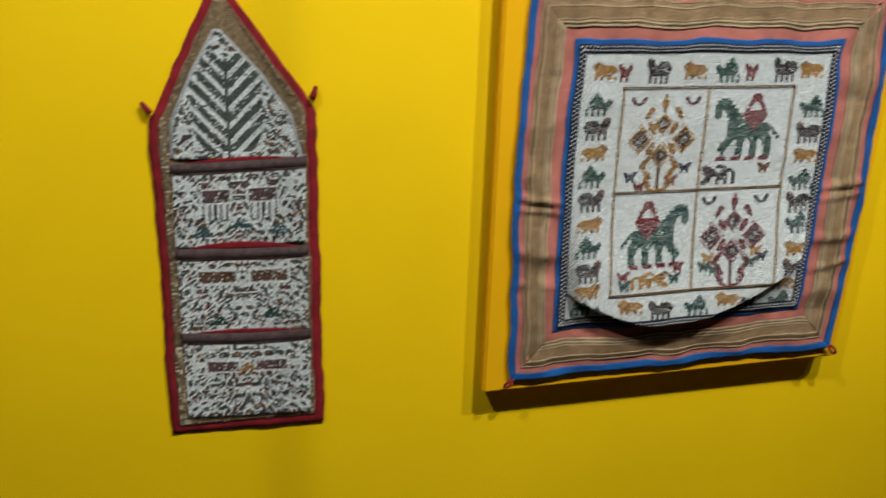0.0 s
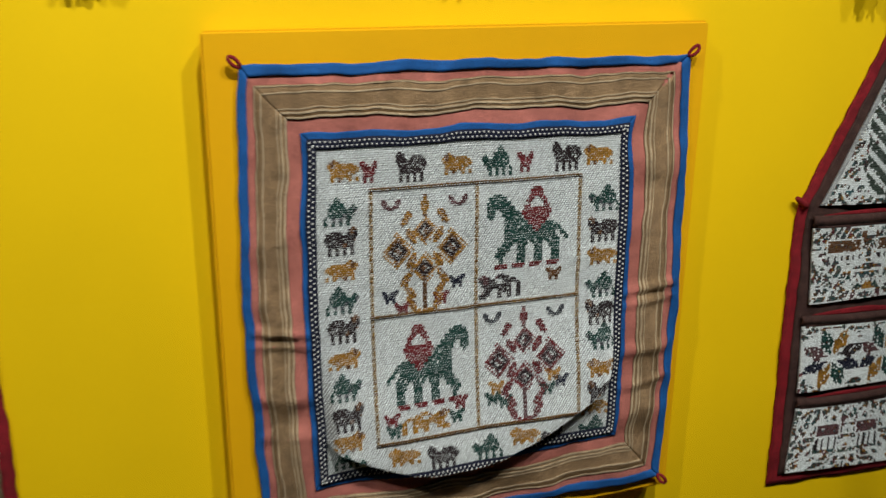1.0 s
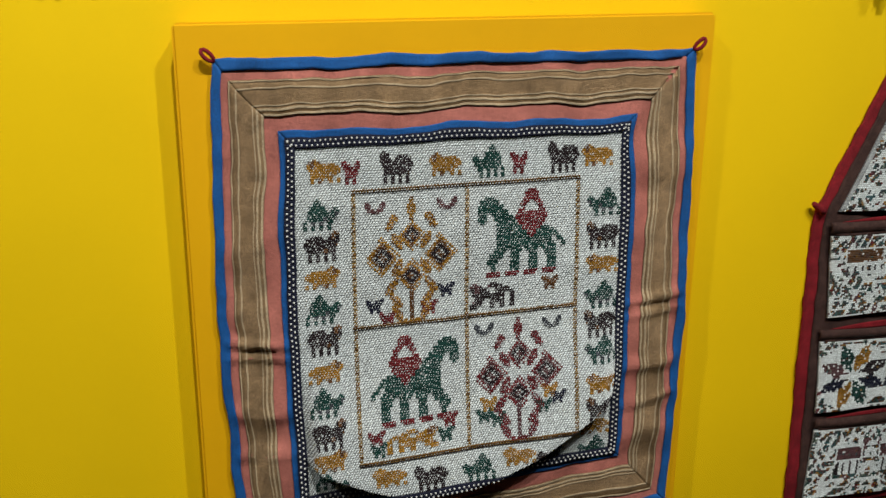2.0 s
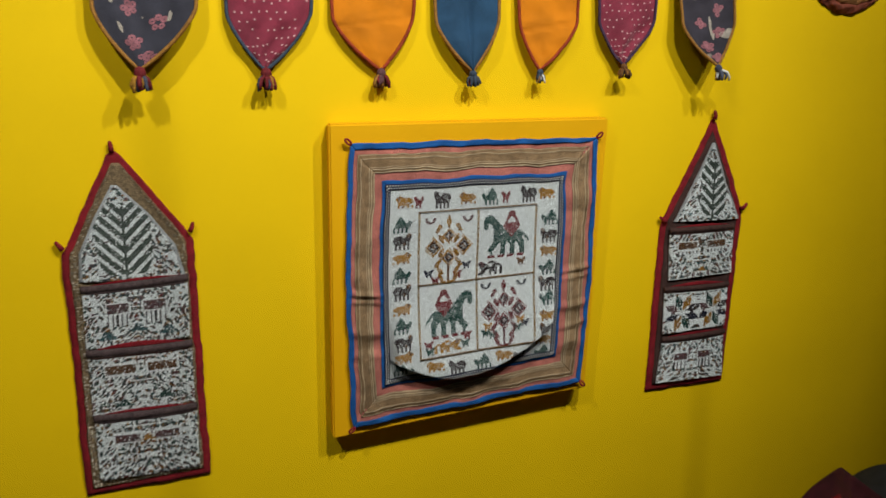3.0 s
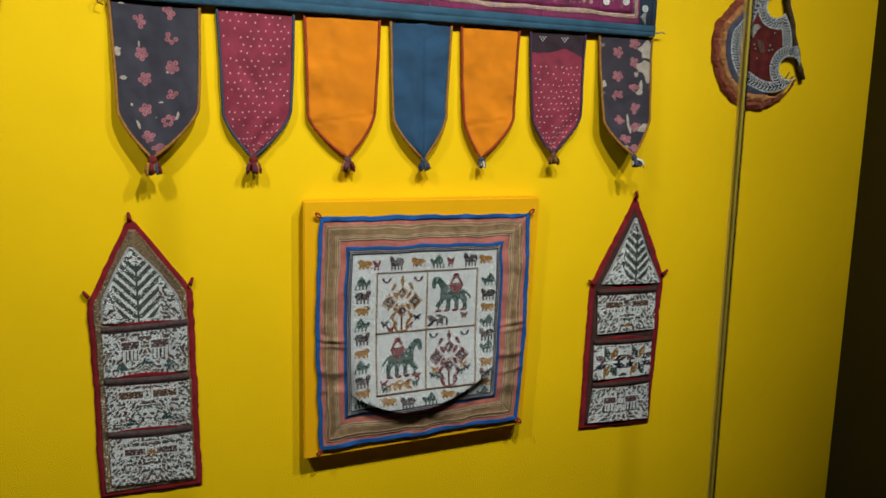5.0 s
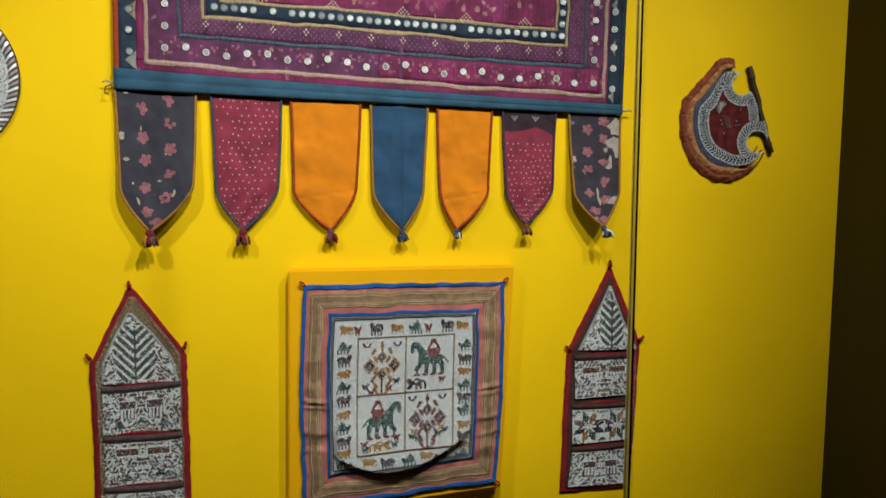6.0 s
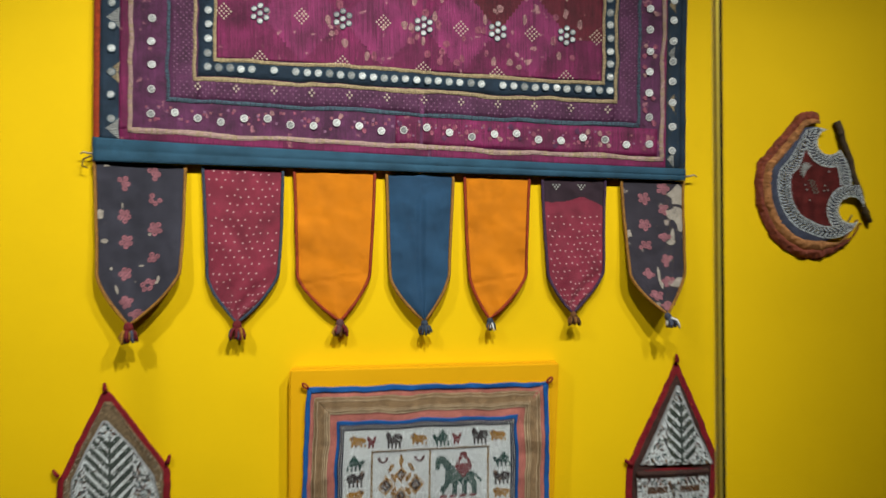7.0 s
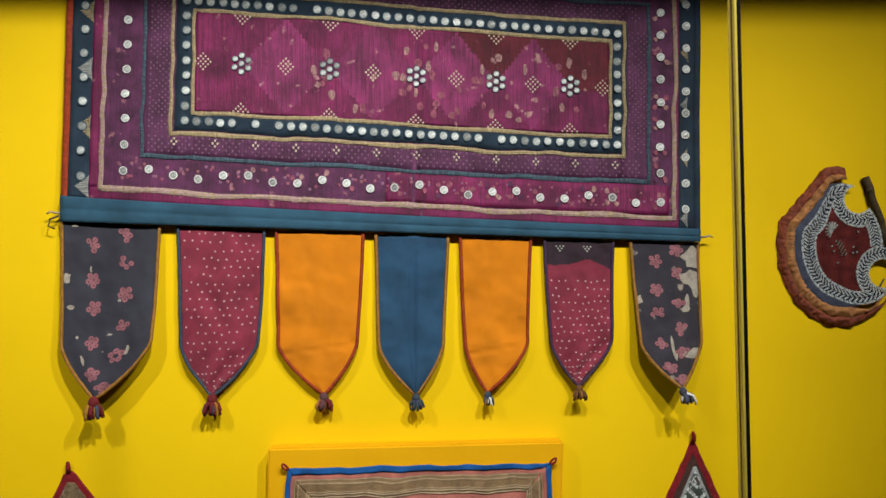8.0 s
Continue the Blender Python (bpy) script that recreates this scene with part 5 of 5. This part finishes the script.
            for q0, (u, v, ru, rv) in enumerate(worn):
                a, c = edges(v)
                wide = max(0.02, c[0] - a[0])
                ring = []
                for g in range(12):
                    ang = g * math.pi / 6
                    k = 0.8 + 0.7 * hash01(g, q0, n)
                    ring.append(S(min(0.985, max(0.015, u + k * ru * math.cos(ang) / wide)), v + k * rv * math.sin(ang) / 0.40, 0.0013))
                b.face(ring, "bare")
            b.part("bare_patches", f, "pale worn patches in the print", smooth=False)["kind"] = "stuff"
        if kind in ("dots", "stained"):
            b = Bag()
            for row in range(21):
                for col in range(10):
                    u, v = (col + (0.5 if row % 2 else 0.0) + 0.3) / 10, (row + 0.7) / 21
                    if kind == "stained" and v < 0.24:
                        continue
                    if hash01(row, col, n) < 0.18 or v > 0.96 or not 0.03 < u < 0.97:
                        continue
                    a, c = edges(v)
                    wide = max(0.01, c[0] - a[0])
                    s = 0.0024
                    uu, vv = u + 0.030 * (hash01(row, col, 5) - 0.5), v + 0.018 * (hash01(row, col, 6) - 0.5)
                    b.face([S(uu + s * math.cos(g * math.pi / 3) / wide, vv + s * math.sin(g * math.pi / 3) / 0.38, 0.0012) for g in range(6)], "dot")
            if kind == "stained":
                for cu in (0.22, 0.62):
                    for du, dv in ((-0.05, 0.04), (0, 0.04), (0.05, 0.04), (-0.025, 0.055), (0.025, 0.055), (0, 0.07)):
                        b.face([S(cu + du + 0.0026 * math.cos(g * math.pi / 3) / w, dv + 0.0026 * math.sin(g * math.pi / 3) / 0.38, 0.0012) for g in range(6)], "p")
            b.part("resist_dots", f, "white resist-dyed dots", smooth=False)["kind"] = "stuff"


build_flaps(build_toran())


# ---------------------------------------------------------------- crescent headpiece
def build_headpiece():
    C = Vector((1.017, 0, 1.905))
    t = thing("crescent_headpiece", (C.x, 0, C.z), "crescent-shaped beaded headpiece with orange ruffle and wooden stick", "headpiece")

    def at(r, a, y):
        return Vector((C.x + r * math.cos(a), y, C.z + r * math.sin(a)))

    def outer(a):
        """An upright oval with its upper left side cut straight."""
        r = 1 / math.hypot(math.cos(a) / 0.151, math.sin(a) / 0.191)
        c = math.cos(a - radians(137.9))
        return min(r, 0.147 / c) if c > 0.1 else r

    def share(a):
        d = math.degrees(a) % 360
        return 0.66 + 0.13 * step(135, 84, d) * (d > 60) + 0.26 * step(255, 320, d)
    notches = ((C + Vector((0.0415, 0, 0.112)), 0.033), (C + Vector((0.098, 0, -0.066)), 0.034))

    A0, A1 = radians(84), radians(322)

    def arc(r0, r1, y0, y1, key, name, label, n=150, wave=0.0, puff=0.0):
        b = Bag()
        def fn(u, v, h):
            a = lerp(A0, A1, u)
            lo = max(r0 - 0.05, share(a) - 0.05) if r0 < 0.7 else max(r0, share(a) + 0.10 * step(0.6, 0.95, share(a)))
            r = outer(a) * lerp(min(lo, r1 - 0.02), r1, v)
            y = lerp(y0, y1, v)
            if wave:
                k = wave * (2.4 * wob(u * 30, v * 0.6, 1.1, 3) + 1.3 * wob(u * 30, v, 0.42, 8) + 0.6 * wob(u * 30, v, 0.17, 9))
                r += k * v * 0.8
                y -= k * math.sin(math.pi * v) + 0.004 * wob(u, v, 0.02, 4)
                y -= 0.0045 * abs(math.sin(u * 150 + 7 * wob(u * 8, v * 0.4, 0.5, 2))) * math.sin(math.pi * min(1, v + 0.15))
            y -= puff * math.sin(math.pi * v)
            return at(r, a, y - h)
        b.grid(fn, n, 8, key, 0.003)
        b.part(name, t, label)
    arc(0.76, 0.92, -0.018, -0.008, "ruffle", "inner_ruffle", "gathered orange silk ruffle", 220, 0.0018, 0.006)
    arc(0.88, 1.01, -0.012, -0.005, "rufflered", "outer_ruffle", "faded red gathered edge", 220, 0.0024, 0.005)
    arc(0.60, 0.80, -0.020, -0.016, "capblue", "cloth_band", "grey-blue cloth band", 120, 0.0, 0.004)
    def depth(x, z):
        """Distance inside the shield's outline and the way along that outline."""
        r, a = math.hypot(x, z), math.atan2(z, x)
        best = (outer(a) * share(a) - r, a * 0.10)
        for c, k in notches:
            dx, dz = x - (c.x - C.x), z - (c.z - C.z)
            d = math.hypot(dx, dz) - k
            if d < best[0]:
                best = (d, math.atan2(dz, dx) * 0.05)
        cut = 0.1152 - (0.957 * x + 0.29 * z)
        if cut < best[0] and z > -0.07:
            best = (cut, 0.29 * x - 0.957 * z)
        return best
    pitch = 0.0019
    layers = {"shield": Bag(), "bead_rows": Bag(), "chevron_beads": Bag(), "centre_cloth": Bag()}
    for j in range(-104, 105):
        for i in range(-80, 81):
            x, z = i * pitch, j * pitch
            d, s = depth(x, z)
            if d <= 0:
                continue
            cell = lambda u, v, h=0.0: Vector((C.x + u, -0.021 - h - 0.004 * step(0.0, 0.03, d), C.z + v))
            g = pitch / 2
            if d < 0.0052 or 0.0292 < d < 0.0340:
                layer, key = "bead_rows", "wb" if int(s / 0.0036 + 99) % 5 else "p"
            elif 0.0062 < d < 0.0285:
                row = 0 if d < 0.0172 else 1
                q = (s + (1 if row else -1) * 0.75 * (d - 0.0172)) / 0.0088
                layer, key = ("chevron_beads", "wb") if q % 1.0 < 0.46 and abs(d - 0.0172) > 0.0008 else ("shield", "n")
            elif d > 0.0340:
                layer, key = "centre_cloth", "capred"
            else:
                layer, key = "shield", "n"
            high = {"bead_rows": 0.0022, "chevron_beads": 0.0018, "centre_cloth": 0.0004, "shield": 0.0}[layer]
            g2 = g if layer in ("shield", "centre_cloth") else g * 0.96
            layers[layer].stitch(cell, x - g2, x + g2, z - g2, z + g2, key, high, 0.02 if high < 0.001 else 0.2)
    layers["shield"].part("shield", t, "dark beadwork ground", smooth=False)
    layers["bead_rows"].part("bead_rows", t, "rows of small white beads", smooth=False)["kind"] = "stuff"
    layers["chevron_beads"].part("chevron_beads", t, "black and white chevron beadwork", smooth=False)["kind"] = "stuff"
    b = layers["centre_cloth"]
    red = b.part("centre_cloth", t, "brick-red wool centre")
    b = Bag()
    for q in range(9):
        a = radians(40 + 25 * q)
        c = C + Vector((-0.026, -0.0275, 0.038))
        b.tube([c, c + Vector((0.017 * math.cos(a), 0, 0.021 * math.sin(a)))], 0.0022, "p", 5)
    b.part("leaf_motif", red, "pale stitched leaf")
    b = Bag()
    for j in range(9):
        for i in range(4):
            if (i + j) % 2 == 0:
                b.ball(C + Vector((-0.018 + 0.0042 * i + 0.0016 * j, -0.0285, 0.012 - 0.0042 * j)), 0.0021, "l", 6)
    b.part("checked_motif", red, "small checked bead patch")
    b = Bag()
    for x, z in ((-0.04, 0.0), (-0.036, -0.012), (-0.028, -0.040), (0.012, -0.002), (0.020, -0.014), (0.010, -0.016), (0.024, 0.034)):
        b.ball(C + Vector((x + 0.012, -0.028, z)), 0.0028, "p", 6)
    b.part("bead_dots", red, "scattered pale beads")
    b = Bag()
    p0, p1 = Vector((1.084, -0.012, 2.072)), Vector((1.168, -0.012, 1.806))
    pts = [p0.lerp(p1, k / 10) + Vector((0.0025 * math.sin(k * 2.1), 0.001 * math.cos(k), 0)) for k in range(11)]
    b.tube(pts, 0.0092, "wood", 8, 0.85)
    for f in (0.12, 0.9):
        c = p0.lerp(p1, f)
        b.ball(c, 0.0108, "wood", 8)
    b.part("stick", t, "dark weathered wooden stick")


build_headpiece()


# ---------------------------------------------------------------- round beadwork disc
def build_disc():
    C, R = Vector((-1.305, 0, 2.005)), 0.223
    t = thing("bead_disc", (C.x, 0, C.z), "round white beadwork mat with a slanting striped rim", "bead mat")
    def polar(r, a, y):
        return Vector((C.x + r * math.cos(a), y - 0.002 * wob(r * math.cos(a), r * math.sin(a), 0.08, 6), C.z + r * math.sin(a)))
    b = Bag()
    b.grid(lambda u, v, h: polar(lerp(0.002, R - 0.022, v), -2 * math.pi * u, -0.014 - h), 72, 10, "ground", 0.004)
    field = b.part("bead_field", t, "white beadwork ground")
    flat = lambda u, v, h=0.0: Vector((C.x + u, -0.0145 - h, C.z - v))
    b = Bag()
    for j in range(-48, 49):
        for i in range(-48, 49):
            u, v = 0.0042 * (i + 0.5 * (j % 2)), 0.0042 * j
            if math.hypot(u, v) < R - 0.026:
                k = "wb" if hash01(i, j, 3) < 0.86 else "ps"[int(hash01(i, j, 5) * 2)]
                b.bead(flat, u, v, 0.0023, 0.0017, -0.0010, k, 0.0014)
    b.part("bead_rows", field, "rows of small white glass beads", smooth=False)["kind"] = "stuff"
    b = Bag()
    n = 176
    for k in range(n):
        a = 2 * math.pi * k / n
        w = 2 * math.pi / n
        for s in range(3):
            f0, f1 = s / 3, (s + 1) / 3
            r0, r1 = lerp(R - 0.026, R, f0), lerp(R - 0.026, R, f1)
            o0, o1 = f0 * 0.08, f1 * 0.08
            y0, y1 = -0.015 - 0.006 * math.sin(math.pi * f0), -0.015 - 0.006 * math.sin(math.pi * f1)
            b.face([polar(r0, a + o0, y0), polar(r0, a + w + o0, y0), polar(r1, a + w + o1, y1), polar(r1, a + o1, y1)], ("p", "m", "wb", "s")[k % 4])
        b.face([polar(R, a + 0.08, -0.015), polar(R, a + w + 0.08, -0.015), polar(R, a + w + 0.08, 0.0), polar(R, a + 0.08, 0.0)], "s")
    b.part("striped_rim", t, "slanting white and purple-grey bead rim")
    flat = lambda u, v, h=0.0: Vector((C.x + u, -0.0163 - h, C.z - v))
    prongs = ("..rrrr.rrrrr..", ".rrr.rrr......", ".rr....rrrrr..", ".rr.yy........", ".rr.yyyy..rrr.", ".rr.yyyyy.rrr.", ".rr..yyyy.rrr.", ".rrr......rrr.", ".rrrr.rrrrr...", "rr..rrrr......", "......rrrrr...")
    comb = ("...gggg..gg.", "..ggggggggg.", ".gggggg.....", ".ggggggggggg", ".ggggggggggg", "..ggggg.....", "ogggggggggg.", "oog.......g.")
    for cu, cv, rows, pu, fl in ((0.112, 0.010, prongs, 0.0088, False), (0.110, -0.098, comb, 0.0088, False), (-0.06, 0.010, prongs, 0.0088, True), (-0.05, -0.115, comb, 0.0088, True), (0.03, 0.125, comb, 0.0080, False)):
        figure(rows, flat, cu, cv, pu, pu * 0.95, {"r": "r", "y": "y", "g": "g", "o": "o"}, t, "block_motif", fl)
    for k in range(64):
        a, r = 2 * math.pi * hash01(k, 1, 3), 0.06 + 0.125 * hash01(k, 2, 3)
        u, v = r * math.cos(a), r * math.sin(a)
        if abs(u - 0.11) < 0.055 and -0.14 < v < 0.06 and r < 0.165:
            continue
        b = Bag()
        b.stitch(flat, u, u + 0.009, v, v + 0.008, "smgkv"[k % 5], 0.0015)
        b.part("small_motif", t, smooth=False)


build_disc()


# ---------------------------------------------------------------- draped display form in the corner
def build_form():
    t = thing("display_form", (1.16, -0.30, 0.10), "rounded grey felt display form standing on the case floor", "display form")
    b = Bag()
    def fn(u, v, h):
        a = 2 * math.pi * u
        z = 0.10 + 0.40 * v
        r = 0.20 * math.sqrt(max(0.0, 1 - max(0, (v - 0.45) / 0.55) ** 2.2)) + 0.002
        return Vector((1.19 + r * 1.0 * math.cos(-a), -0.23 + r * 0.85 * math.sin(-a), z))
    b.grid(fn, 40, 24, "greyform", 0.0)
    b.part("body", t)
    c = thing("draped_cloth", (1.05, -0.33, 0.30), "dark maroon embroidered cloth with a pointed corner draped over the form", "textile")

    def D(u, v, h=0.0):
        # a hanging cloth front with one raised corner
        x = lerp(0.80, 1.32, u)
        off = x - 0.995
        top = max(0.30, 0.520 + 1.15 * off) if off < 0 else max(0.425, 0.520 - 0.85 * off) - 0.05 * step(0.18, 0.34, off)
        z = lerp(top, 0.14, v)
        y = -0.31 - 0.05 * math.sin(u * 2.8) - 0.01 * math.sin(u * 19) - 0.03 * v - 0.20 * step(0.35, 0.62, u)
        y += 0.16 * (1 - step(0.0, 0.5, v)) - 0.06 * step(0.0, 0.6, v)
        return Vector((x, y - h, z))
    b = Bag()
    b.grid(D, 96, 24, "maroon", 0.003)
    b.part("cloth", c)
    for k in range(7):
        u0 = 0.14 + 0.115 * k
        patch(D, u0, u0 + 0.085, 0.12, 0.34, 6, 8, "redcloth" if k % 2 else "maroon", 0.002, "square_patch", c, "crimson square patch")
        b = Bag()
        for q in range(8):
            a = 2 * math.pi * q / 8
            cu, cv = u0 + 0.042, 0.22
            b.tube([D(cu, cv, 0.004), D(cu + 0.026 * math.cos(a), cv + 0.07 * math.sin(a), 0.004)], 0.0022, "p", 5)
        b.part("star_motif", c, "pale stitched star")


build_form()
